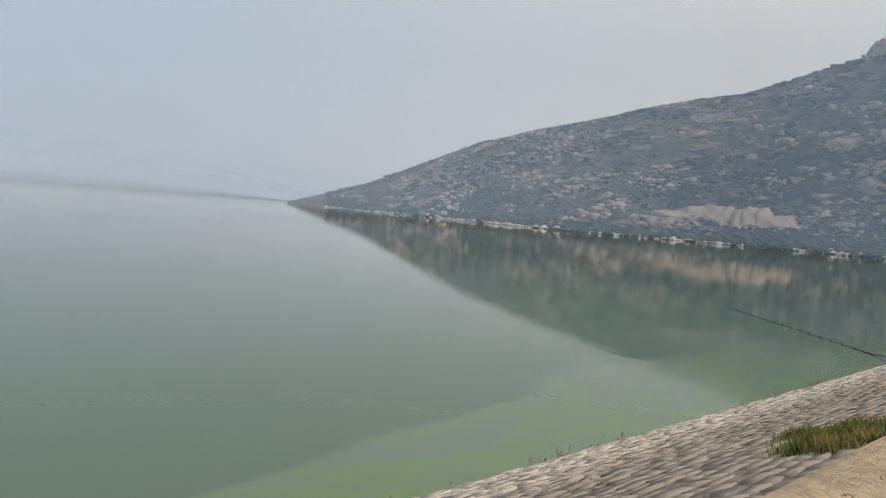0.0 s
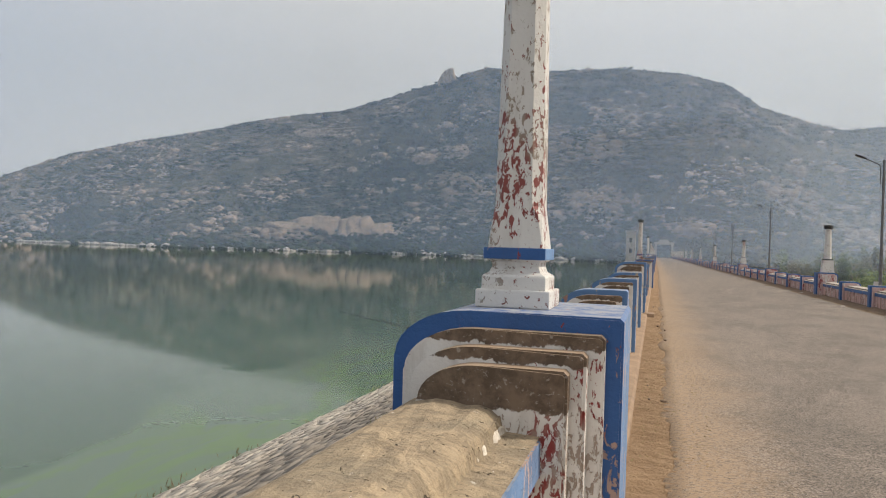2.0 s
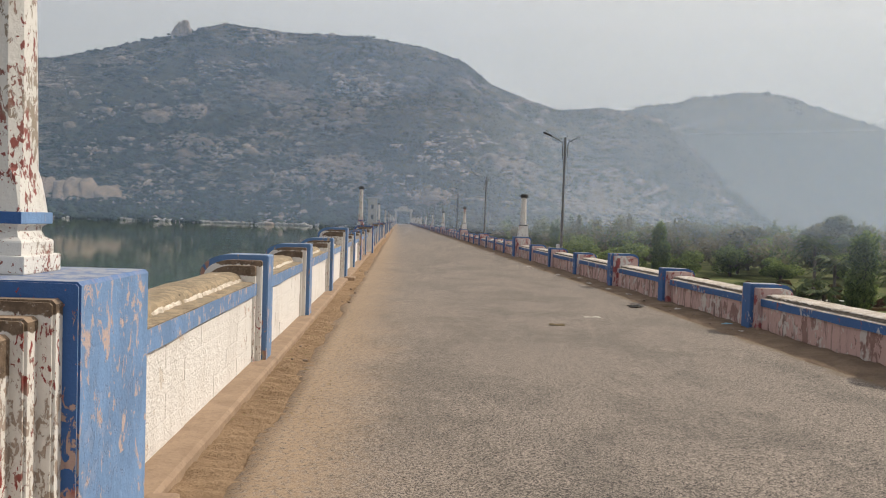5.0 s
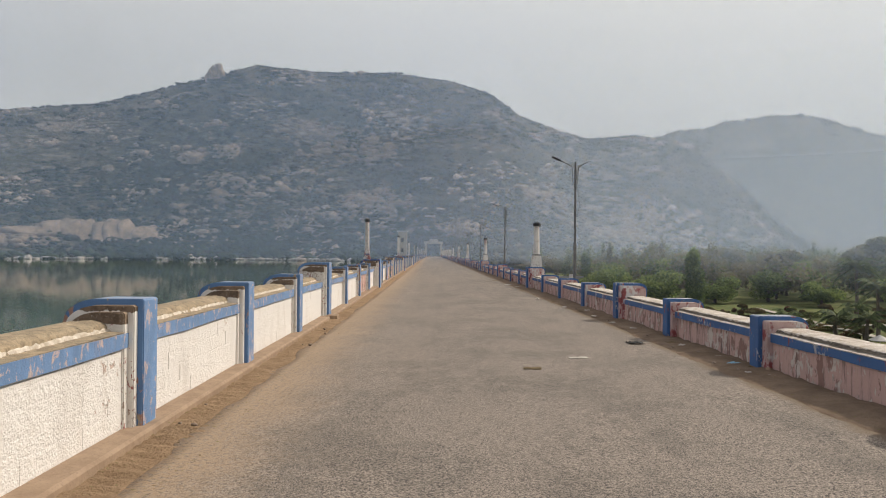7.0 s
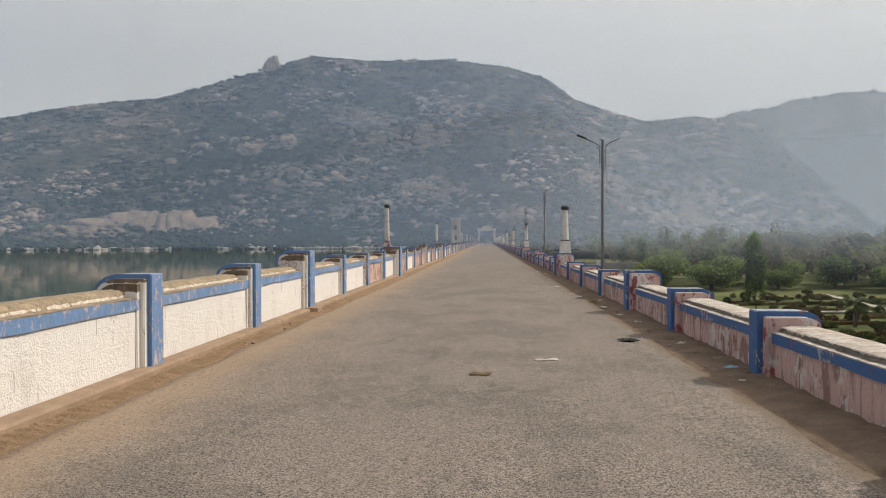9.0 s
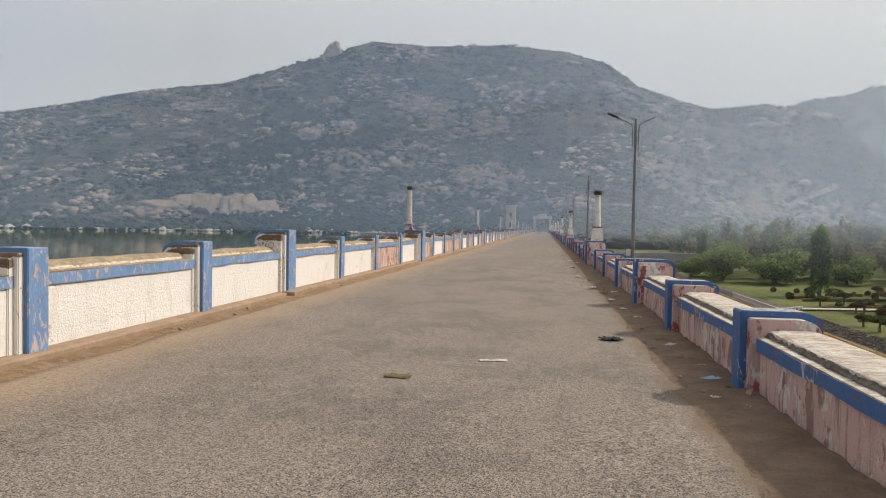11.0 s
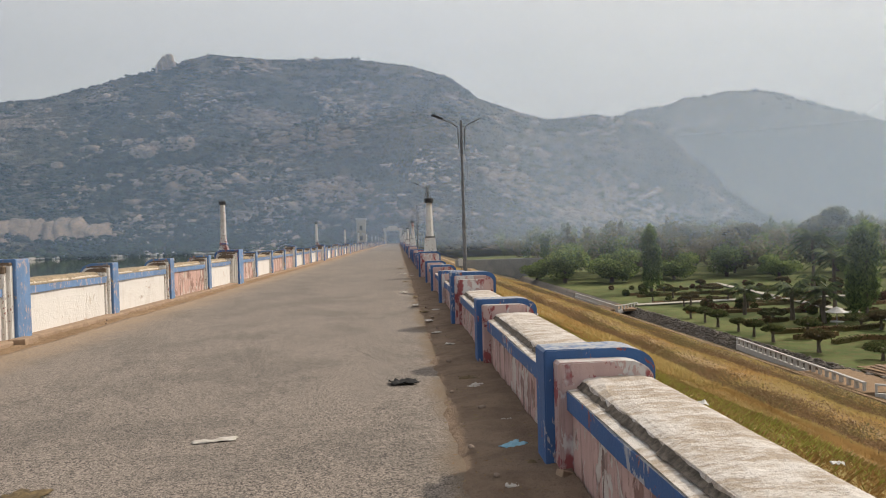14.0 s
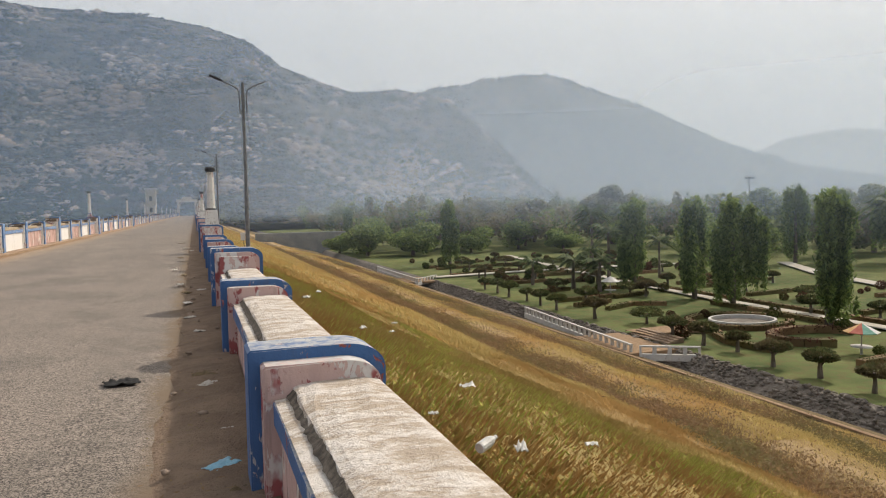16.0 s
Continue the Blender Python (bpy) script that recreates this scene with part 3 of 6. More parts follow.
def lumps(centers, radii, gen, level=1, flat=0.75, jag=0.25):
    """Many rough lumps, as arrays."""
    bm = bmesh.new()
    bmesh.ops.create_icosphere(bm, subdivisions=level, radius=1.0)
    base = np.array([v.co[:] for v in bm.verts])
    tri = np.array([[v.index for v in f.verts] for f in bm.faces])
    bm.free()
    n, k = len(centers), len(base)
    s = np.asarray(radii)[:, None] * np.stack((gen.uniform(0.75, 1.3, n), gen.uniform(0.75, 1.3, n), gen.uniform(0.75, 1.15, n) * flat), 1)
    j = 1 + gen.uniform(-jag, jag, (n, k, 1))
    ang = gen.uniform(0, 6.28, n)
    c, sn = np.cos(ang)[:, None], np.sin(ang)[:, None]
    p = base[None] * j * s[:, None, :]
    x = p[:, :, 0] * c - p[:, :, 1] * sn
    y = p[:, :, 0] * sn + p[:, :, 1] * c
    v = np.stack((x, y, p[:, :, 2]), 2) + np.asarray(centers)[:, None, :]
    f = tri[None] + (np.arange(n) * k)[:, None, None]
    return v.reshape(-1, 3), f.reshape(-1, 3)


# ---- ground, dam, lake ----
EYE = (4.0, 3.0, 1.45)
LAKE_Z, VALLEY_Z, FAR_END = -5.5, -11.0, 350.0
DAM = [(-26.0, -11.5), (-12.4, -5.5), (-0.9, -0.38), (-0.5, -0.12), (8.0, -0.12), (8.6, -0.3), (22.8, -6.9), (25.2, -7.85), (27.6, -8.0), (29.2, -8.1), (32.0, -9.1), (40.8, -11.2),
       (41.4, -11.3), (42.2, -12.7), (43.4, -12.7), (45.2, -11.0), (52.0, -11.0), (90.0, -11.0), (400.0, -12.0), (3200.0, -14.0)]


def dam_z(x):
    return np.interp(x, [p[0] for p in DAM], [p[1] for p in DAM])


def ground_z(x, y):
    fade = np.clip((x - 8.6) / 2.0, 0, 1) * np.clip((41 - x) / 2.0, 0, 1)
    return dam_z(x) + fade * (rough_field(x * 0.35, y * 0.22, 2, 3.0) - 0.5) * 0.6


xs = np.unique(np.concatenate([np.linspace(a[0], b[0], 2 + int(min((b[0] - a[0]) / 0.7, 22))) for a, b in zip(DAM, DAM[1:])]))
xs = xs[xs > 8.0 - 1e-6]
ys = np.unique(np.concatenate([np.linspace(-1500, -60, 8), np.linspace(-60, 200, 180), np.linspace(200, 420, 40), np.linspace(420, 3000, 14)]))
gx, gy = np.meshgrid(xs, ys, indexing="ij")
gz = ground_z(gx, gy)
ground = fast("ground", np.stack((gx, gy, gz), -1).reshape(-1, 3), grid_faces(*gx.shape), SLOPE, None, True)
ground.data.materials.append(GROUND)
ground.data.materials.append(DARK_STONE)
fx = np.repeat((xs[:-1] + xs[1:]) / 2, len(ys) - 1)
ground.data.polygons.foreach_set("material_index", np.where(fx > 45.2, 1, np.where(fx > 41.4, 2, 0)).astype(np.int32))
tagged(ground, "valley ground with the dry grassy dam slope", "ground", kind="structure")

lake = part("water", block(-4500, -8.0, -4500, 4500, LAKE_Z - 0.4, LAKE_Z), WATER, None)
tagged(lake, "calm green lake water with algae scum", "water", kind="structure")

bank = part("bank", extruded([(-26.0, -11.5), (-12.4, -5.53), (-0.9, -0.42), (-0.9, -12), (-26, -12)], -60, FAR_END + 40), DARK_STONE, None)
tagged(bank, "stone-pitched upstream face of the dam", "embankment", kind="structure")
core = part("dam_core", extruded([(-0.9, -0.36), (-0.55, -0.06), (8.0, -0.06), (8.01, -0.14), (8.0, -12), (-0.9, -12)], -60, FAR_END + 40), DIRT, None)
tagged(core, "earth crest of the dam", "embankment", kind="structure")

# road with a faint crown, sand along one edge and dirt along the other
rx, ry = np.meshgrid(np.concatenate(([0.6, 0.6], np.linspace(0.6, 7.05, 46)[1:])), np.concatenate((np.linspace(-40, 40, 240), np.linspace(40.5, FAR_END + 30, 160))), indexing="ij")
rz = 0.02 - 0.004 * (rx - 3.6) ** 2 * 0.5 + (rough_field(rx * 0.8, ry * 0.4, 3, 8.0) - 0.5) * 0.02
# the broken edge of the asphalt above the drifted sand
jag = (rough_field(ry[0] * 2.2, ry[0] * 0, 4, 3.0) - 0.5) * 0.22
rx[0], rx[1] = rx[0] + jag - 0.02, rx[1] + jag
rz[0], rz[1] = -0.07, rz[1] - 0.004
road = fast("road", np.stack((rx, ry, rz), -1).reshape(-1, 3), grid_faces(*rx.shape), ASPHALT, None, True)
tagged(road, "worn pale asphalt road along the dam crest", "road", kind="structure")


def verge(name, x0, x1, material, height, wave, seed, label, sunk=0.0, ripple=0.0):
    nx = 26
    vx, vy = np.meshgrid(np.linspace(0, 1, nx), np.concatenate((np.arange(-4, 24, 0.03), np.arange(24, 60, 0.15), np.arange(60, FAR_END, 1.0))), indexing="ij")
    edge = (rough_field(vy * 0.9, vy * 0 + seed, 4, seed) - 0.5) * wave
    px = x0 + vx * (x1 - x0) + edge * vx
    lump = rough_field(px * 4, vy * 5.5, 3, seed + 2) * 0.055 + rough_field(px * 1.1, vy * 0.5, 3, seed + 4) * 0.02
    tread = ripple * np.sin(vy * 38 + 7 * rough_field(px * 3, vy * 1.5, 2, seed + 5)) * rough_field(px * 5, vy * 2.0, 3, seed + 6) * np.sin(np.pi * np.clip(vx, 0, 1)) ** 0.5
    pz = -0.005 - sunk + (1 - vx) ** 0.7 * height + lump * (1 - vx) ** 0.5 - 0.045 * vx ** 6 * (sunk == 0) + tread
    ob = fast(name, np.stack((px, vy, pz), -1).reshape(-1, 3), grid_faces(*vx.shape)[:, ::1 if x1 > x0 else -1], material, None, True)
    return tagged(ob, label, "verge", kind="structure")


verge("sand_verge", 0.29, 0.8, SAND, 0.02, 0.02, 2.0, "drifted orange sand along the parapet kerb", 0.04, 0.028)
verge("dirt_verge", 6.98, 6.3, DIRT, 0.03, 0.22, 6.0, "brown dirt strip at the foot of the parapet")

# ---- hills ----
FRONT_HILL = [(-59, 1480, 1500, -0.1), (-53, 1050, 1400, 1.8), (-48.4, 850, 1320, 3.9), (-44, 740, 1250, 5.9), (-41.9, 700, 1220, 6.5), (-37, 650, 1150, 7.8), (-31, 640, 1080, 9.4), (-25.6, 645, 1030, 10.4),
              (-21.9, 640, 1000, 11.5), (-18.8, 635, 980, 12.5), (-17, 632, 970, 13.1), (-13.9, 625, 960, 14.2), (-9.2, 610, 960, 14.0), (-3, 560, 970, 14.0), (1.5, 500, 980, 13.45), (4.4, 480, 990, 12.6),
              (7, 480, 1010, 10.8), (9.2, 490, 1030, 9.95), (10.9, 500, 1040, 9.4), (12.1, 520, 1060, 8.95), (13.8, 535, 1080, 9.1), (15.6, 550, 1100, 9.2), (17.1, 565, 1110, 8.9), (18.4, 580, 1120, 8.7), (20, 600, 1130, 8.2),
              (21.5, 620, 1150, 7.0), (23, 640, 1170, 5.4), (25, 680, 1190, 3.2), (27, 710, 1200, 1.4), (30, 740, 1210, -0.5)]
BACK_HILL = [(8, 1280, 1500, 7.0), (14, 1280, 1500, 8.2), (17.2, 1280, 1500, 8.8), (18.8, 1280, 1500, 9.3), (21.3, 1280, 1500, 9.45), (22.2, 1280, 1520, 9.85), (24, 1280, 1530, 9.95), (25.5, 1280, 1540, 10.2),
             (26.9, 1280, 1540, 10.1), (29.2, 1280, 1550, 9.5), (30.9, 1280, 1550, 8.75), (34.3, 1280, 1570, 7.5), (36.9, 1280, 1580, 6.15), (39, 1280, 1590, 5.0), (41.4, 1280, 1600, 3.9), (44, 1280, 1600, 3.05),
             (47.5, 1280, 1600, 2.05), (51, 1280, 1600, 1.65), (58, 1280, 1600, 1.0), (75, 1280, 1600, 0.4)]
FAR_HILL = [(36, 2900, 3300, 2.0), (42, 2900, 3300, 3.3), (44.4, 2900, 3300, 4.5), (48.2, 2900, 3300, 4.95), (52, 2900, 3300, 4.5), (60, 2900, 3300, 2.6), (75, 2900, 3300, 1.2), (90, 2900, 3300, 0.3)]
FAR_SHORE = [(-110, 3300, 3500, 0.2), (-90, 3300, 3500, 0.45), (-80, 3300, 3500, 0.4), (-70, 3500, 3700, 0.3), (-63, 3700, 3900, 0.1), (-57, 3800, 4000, -0.1)]


def hill_point(table, az, s, foot_z, seed, rugged):
    """A place on a hill: azimuth in degrees, s from 0 at its foot to 1 on its ridge."""
    k = np.array(table, float)
    ds, dr, el = (np.interp(az, k[:, 0], k[:, i]) for i in (1, 2, 3))
    hr = EYE[2] + dr * np.tan(np.radians(el)) - foot_z
    d = ds + (dr - ds) * s
    x, y = EYE[0] + d * np.sin(np.radians(az)), EYE[1] + d * np.cos(np.radians(az))
    up = np.where(s <= 1, 0.9 * s + 0.1 * s * s - 0.07 * np.sin(np.clip(s, 0, 1) * 2 * np.pi), 1 - (s - 1) * 1.6)
    bumps = (rough_field(x * 0.012, y * 0.012, 5, seed) - 0.5) * 2
    amp = rugged * np.clip(hr, 0, 200) * np.where(s < 1, np.minimum(s * 4, 1) * (1 - 0.78 * s ** 4), 0.2)
    fine = (rough_field(x * 0.09, y * 0.09, 3, seed + 9) - 0.5) * 5 * np.minimum(s * 8, 1) * np.clip(hr / 60, 0, 1) * np.where(s > 0.9, 0.5, 1)
    return np.stack((x, y, foot_z - 0.6 + hr * up + bumps * amp + fine), -1)


def hill(name, table, step, rows, foot_z, seed, rugged, label):
    az, s = np.meshgrid(np.arange(table[0][0], table[-1][0] + step, step), np.concatenate((np.linspace(0, 1, rows), [1.06, 1.15, 1.3])), indexing="ij")
    p = hill_point(table, az, s, foot_z, seed, rugged)
    ob = fast(name, p.reshape(-1, 3), grid_faces(*az.shape)[:, ::-1], HILL, None, True)
    return tagged(ob, label, "hill", kind="structure")


hill("hill_front", FRONT_HILL, 0.2, 130, LAKE_Z, 21.0, 0.055, "rocky granite hill with dry scrub above the lake")
hill("hill_back", BACK_HILL, 0.4, 40, VALLEY_Z, 31.0, 0.05, "hazy wooded hill behind the valley")
hill("hill_far", FAR_HILL, 0.8, 14, VALLEY_Z, 41.0, 0.04, "faint distant hill in haze")
hill("hill_far_shore", FAR_SHORE, 0.8, 8, LAKE_Z, 51.0, 0.1, "faint low far shore of the lake")


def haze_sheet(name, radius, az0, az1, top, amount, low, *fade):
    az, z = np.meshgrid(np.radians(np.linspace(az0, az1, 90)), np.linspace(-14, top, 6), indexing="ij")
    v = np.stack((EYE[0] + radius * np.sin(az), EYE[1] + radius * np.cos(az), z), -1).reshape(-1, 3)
    ob = fast(name, v, grid_faces(*az.shape), haze_material("haze_tint", amount, low, top, *fade), None, True)
    return tagged(ob, "added tinted sheet imitating haze before the hills", "haze", kind="structure")


# added tinted sheets stand in for haze, less blue on the sun's side
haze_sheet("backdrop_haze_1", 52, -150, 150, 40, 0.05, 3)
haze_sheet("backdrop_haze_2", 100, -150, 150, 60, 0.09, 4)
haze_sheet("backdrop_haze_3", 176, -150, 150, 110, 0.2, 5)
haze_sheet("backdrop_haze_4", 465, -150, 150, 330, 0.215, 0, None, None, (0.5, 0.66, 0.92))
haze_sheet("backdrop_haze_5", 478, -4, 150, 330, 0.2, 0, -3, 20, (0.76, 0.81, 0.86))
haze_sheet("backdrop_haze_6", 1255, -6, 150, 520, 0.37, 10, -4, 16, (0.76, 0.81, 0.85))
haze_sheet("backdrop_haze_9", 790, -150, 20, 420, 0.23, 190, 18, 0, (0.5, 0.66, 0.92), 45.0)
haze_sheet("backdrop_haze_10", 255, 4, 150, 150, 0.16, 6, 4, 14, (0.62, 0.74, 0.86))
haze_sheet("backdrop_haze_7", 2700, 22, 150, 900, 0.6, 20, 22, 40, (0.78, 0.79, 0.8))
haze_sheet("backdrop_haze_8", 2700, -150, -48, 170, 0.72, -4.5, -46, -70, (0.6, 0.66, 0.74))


def hill_scatter(n, seed, s_pow=1.0, az_lo=-56.0, az_hi=26.0):
    gen = np.random.default_rng(seed)
    az, s = gen.uniform(az_lo, az_hi, n), gen.uniform(0.005, 1.0, n) ** s_pow
    return gen, az, s, hill_point(FRONT_HILL, az, s, LAKE_Z, 21.0, 0.055)


# scrub: small bushes everywhere, larger dark clumps thickening towards the foot
gen, az, s, p = hill_scatter(26000, 3, 1.0, -56.0, 31.0)
keep = rough_field(p[:, 0] * 0.012, p[:, 1] * 0.012, 4, 77.0) + 0.14 * np.exp(-((s - 0.12) / 0.18) ** 2) + gen.uniform(-0.16, 0.16, len(p)) > 0.46
p, s = p[keep], s[keep]
v, f = lumps(p + [0, 0, 0.5], 0.7 + gen.exponential(0.95, len(p)).clip(0, 4.5), gen, 1, 0.62, 0.4)
tagged(fast("hill_scrub", v, f, SCRUB), "dark scrub bushes over the rocky hill", "shrubs", kind="stuff")
gen, az, s, p = hill_scatter(5200, 13, 1.5, -50.0, 30.0)
keep = rough_field(p[:, 0] * 0.014, p[:, 1] * 0.02, 4, 57.0) + gen.uniform(-0.07, 0.07, len(p)) > 0.47 + 0.3 * np.clip(s - 0.45, 0, 1)
p = p[keep]
n = len(p)
c = np.repeat(p, 5, 0) + gen.normal(0, 1, (n * 5, 3)) * [3.2, 3.2, 0.5] + [0, 0, 0.9]
v, f = lumps(c, gen.uniform(1.1, 2.9, n * 5), gen, 1, 0.6, 0.4)
tagged(fast("hill_thickets", v, f, THICKET), "dark green thickets on the lower hillside", "shrubs", kind="stuff")
# broken granite: angular blocks gathered along ledges
gen, az, s, p = hill_scatter(30000, 4, 1.1, -56.0, 26.0)
ledge = rough_field(p[:, 0] * 0.02 + p[:, 2] * 0.02, p[:, 2] * 0.055 - p[:, 0] * 0.008, 4, 99.0)
keep = ledge + 0.11 * np.exp(-((s - 0.36) / 0.2) ** 2) + gen.uniform(-0.08, 0.08, len(p)) > 0.64
p = p[keep]
v, f = lumps(p + [0, 0, 0.2], 0.45 + gen.exponential(1.15, len(p)).clip(0, 6.5), gen, 1, 0.62, 0.36)
tagged(fast("hill_boulders", v, f, BOULDER), "pale granite boulders strewn over the hill", "boulders", kind="stuff")
# outcrops gather in a few rocky patches, as long bare ledges broken by cracks
PATCHES = np.array([(-30, 0.16, 1.6, 0.02), (-9, 0.55, 2.2, 0.05), (-11, 0.6, 1.6, 0.03), (-5, 0.5, 2.0, 0.05), (-4.5, 0.3, 2.2, 0.04), (2.4, 0.2, 1.6, 0.025), (-15, 0.36, 3.5, 0.06), (9, 0.4, 1.2, 0.04), (16, 0.35, 1.5, 0.05), (15, 0.26, 1.6, 0.03)])
gen = np.random.default_rng(5)
q = PATCHES[gen.integers(0, len(PATCHES), 2600)]
az, s = gen.normal(q[:, 0], q[:, 2] * 0.6), np.clip(gen.normal(q[:, 1], q[:, 3] * 0.7), 0.01, 0.95)
p = hill_point(FRONT_HILL, az, s, LAKE_Z, 21.0, 0.055)
v, f = lumps(p, 1.0 + gen.exponential(1.6, len(p)).clip(0, 7), gen, 1, 0.5, 0.34)
tagged(fast("hill_outcrops", v, f, DOME_ROCK), "large rounded granite outcrops on the hill", "outcrops", kind="stuff")
gen = np.random.default_rng(16)
az = gen.uniform(-56, 4, 1500)
p = hill_point(FRONT_HILL, az, 0.015 + np.abs(gen.normal(0, 0.05, len(az))), LAKE_Z, 21.0, 0.055)
v, f = lumps(p, 0.9 + gen.exponential(1.3, len(az)).clip(0, 4), gen, 1, 0.8, 0.35)
tagged(fast("shore_scrub", v, f, SHORE_SCRUB), "dark green bushes above the shore", "shrubs", kind="stuff")
gen = np.random.default_rng(6)
az = gen.uniform(-57, -2, 3800)
az = az[rough_field(az * 1.3, az * 0, 3, 8.0) + gen.uniform(-0.2, 0.2, len(az)) > 0.5]
p = hill_point(FRONT_HILL, az, np.abs(gen.normal(0, 0.006, len(az))), LAKE_Z, 21.0, 0.055)
p[:, 2] = LAKE_Z + 0.2 + gen.uniform(0, 0.8, len(az))
v, f = lumps(p, 0.5 + gen.exponential(0.7, len(az)).clip(0, 3.8), gen, 1, 0.65, 0.35)
tagged(fast("shore_rocks", v, f, SHORE_ROCK), "bleached rocks along the waterline", "rocks", kind="stuff")


def outcrop(name, az, s, width, height, depth, seed, label):
    """One big weathered granite dome with clefts down its face."""
    gen = np.random.default_rng(seed)
    c = hill_point(FRONT_HILL, np.array([az]), np.array([s]), LAKE_Z, 21.0, 0.055)[0]
    bm = bmesh.new()
    bmesh.ops.create_icosphere(bm, subdivisions=5, radius=1.0)
    for q in bm.verts:
        d = q.co.copy()
        k = 1 + 0.3 * noise.noise(d * 1.7 + Vector((seed, 0, 0))) + 0.13 * noise.noise(d * 4.3 + Vector((0, seed, 0))) + 0.1 * noise.noise(d * 11 + Vector((0, 0, seed)))
        cleft = abs(noise.noise(Vector((d.x * 3.4 + seed, d.y * 2.0, 0.7 * d.z))))
        k -= 0.3 * max(0, 0.09 - cleft) / 0.09
        e = Vector([math.copysign(abs(t) ** 0.75, t) for t in d])
        q.co = Vector((e.x * width, e.y * depth, e.z * height)) * k
    bmesh.ops.rotate(bm, verts=bm.verts, matrix=Matrix.Rotation(radians(-az), 3, "Z"))
    ob = part(name, bm, BOULDER if "summit" in name or "boulder" in name else DOME_ROCK, None)
    for poly in ob.data.polygons:
        poly.use_smooth = True
    ob.matrix_basis = pose(c[0], c[1], c[2] - height * 0.35)
    return tagged(ob, label, "rock")


def cleft_dome(name, lobes, label):
    """A bare granite face of rounded lobes with deep clefts between: azimuth, place up the slope, half width, half height, half depth of each."""
    bm = bmesh.new()
    k = np.array(lobes)
    c = hill_point(FRONT_HILL, k[:, 0], k[:, 1], LAKE_Z, 21.0, 0.055)
    for i, (az, s_, width, height, depth) in enumerate(lobes):
        made = bmesh.ops.create_icosphere(bm, subdivisions=4, radius=1.0)["verts"]
        turn = Matrix.Rotation(radians(-az), 3, "Z")
        for q in made:
            d = q.co.copy()
            r = 1 + 0.3 * noise.noise(d * 1.5 + Vector((i * 3.1, 0, 0))) + 0.07 * noise.noise(d * 4.5 + Vector((0, i, 0))) + 0.04 * noise.noise(d * 12)
            r -= 0.12 * max(0, 0.07 - abs(noise.noise(Vector((d.x * 2.6 + i, d.y, 0.4 * d.z))))) / 0.07
            e = Vector([math.copysign(abs(t) ** 0.82, t) for t in d])
            p_ = Vector((e.x * width, e.y * depth, e.z * height)) * r
            p_.y += max(p_.z, -height * 0.3) * 0.9
            q.co = turn @ p_ + Vector(c[i])
    ob = part(name, bm, DOME_ROCK, None)
    for poly in ob.data.polygons:
        poly.use_smooth = True
    return tagged(ob, label, "rock")


cleft_dome("granite_dome", [(-29.3, 0.19, 20, 5, 9), (-27.6, 0.2, 17, 9, 10), (-26.5, 0.195, 12, 13, 11), (-25.6, 0.195, 9, 15.5, 11), (-24.8, 0.185, 8, 14, 11)], "broad cleft granite dome low on the hill")
cleft_dome("granite_dome", [(-23.9, 0.185, 9.5, 18, 11), (-23.1, 0.19, 10, 17, 12)], "steep cracked granite block beside the dome")
cleft_dome("granite_dome", [(-21.7, 0.19, 14, 11, 9)], "smaller rounded granite dome on the hill")
outcrop("granite_boulder", -15.7, 0.5, 10, 12, 8, 5, "huge upright granite boulder on the hillside")
outcrop("granite_boulder", -18.4, 0.5, 14, 8, 9, 11, "broad granite boulder on the hillside")
outcrop("granite_boulder", -24.2, 0.49, 5.5, 6, 5, 13, "round pale granite boulder on the hillside")
outcrop("granite_slab", 2.6, 0.17, 15, 7, 9, 23, "pale granite slab above the dam end")
outcrop("granite_slab", 9.0, 0.5, 12, 9, 8, 27, "pale granite slab on the hill flank")
outcrop("summit_rock", -16.8, 0.985, 12, 20, 10, 29, "blocky granite tor on the summit ridge")
gen, az, s, p = hill_scatter(520, 9, 1.0, -54, 14)
p = hill_point(FRONT_HILL, az, gen.uniform(0.985, 1.0, len(az)), LAKE_Z, 21.0, 0.055)
v, f = lumps(p, gen.uniform(0.8, 3.0, len(az)), gen, 1, 0.8, 0.35)
tagged(fast("ridge_scrub", v, f, SCRUB), "scrub bushes and small trees along the ridge", "shrubs", kind="stuff")

gen = np.random.default_rng(12)
az, s = gen.uniform(4, 60, 5200), gen.uniform(0.02, 1.0, 5200)
p = hill_point(BACK_HILL, az, s, VALLEY_Z, 31.0, 0.05)
keep = rough_field(p[:, 0] * 0.009, p[:, 1] * 0.009, 4, 61.0) + gen.uniform(-0.12, 0.12, len(p)) > 0.5
v, f = lumps(p[keep], gen.uniform(3.0, 8.5, int(keep.sum())), gen, 1, 0.75, 0.35)
tagged(fast("back_hill_woods", v, f, SCRUB), "woods over the hazy back hill", "woods", kind="stuff")
az = gen.uniform(9, 44, 420)
p = hill_point(BACK_HILL, az, gen.uniform(0.985, 1.0, len(az)), VALLEY_Z, 31.0, 0.05)
v, f = lumps(p, 1.5 + gen.exponential(1.6, len(az)).clip(0, 6), gen, 1, 0.85, 0.35)
tagged(fast("back_ridge_trees", v, f, SCRUB), "small trees along the hazy back ridge", "trees", kind="stuff")

# ---- parapets ----
STATIONS = [1.82, 6.2, 9.6, 13.24, 16.8] + [16.8 + 3.725 * k for k in range(1, 90)]
STATIONS = [y for y in STATIONS if y < FAR_END - 3]
BEHIND = [1.75 - 3.7 * k for k in range(1, 9)]


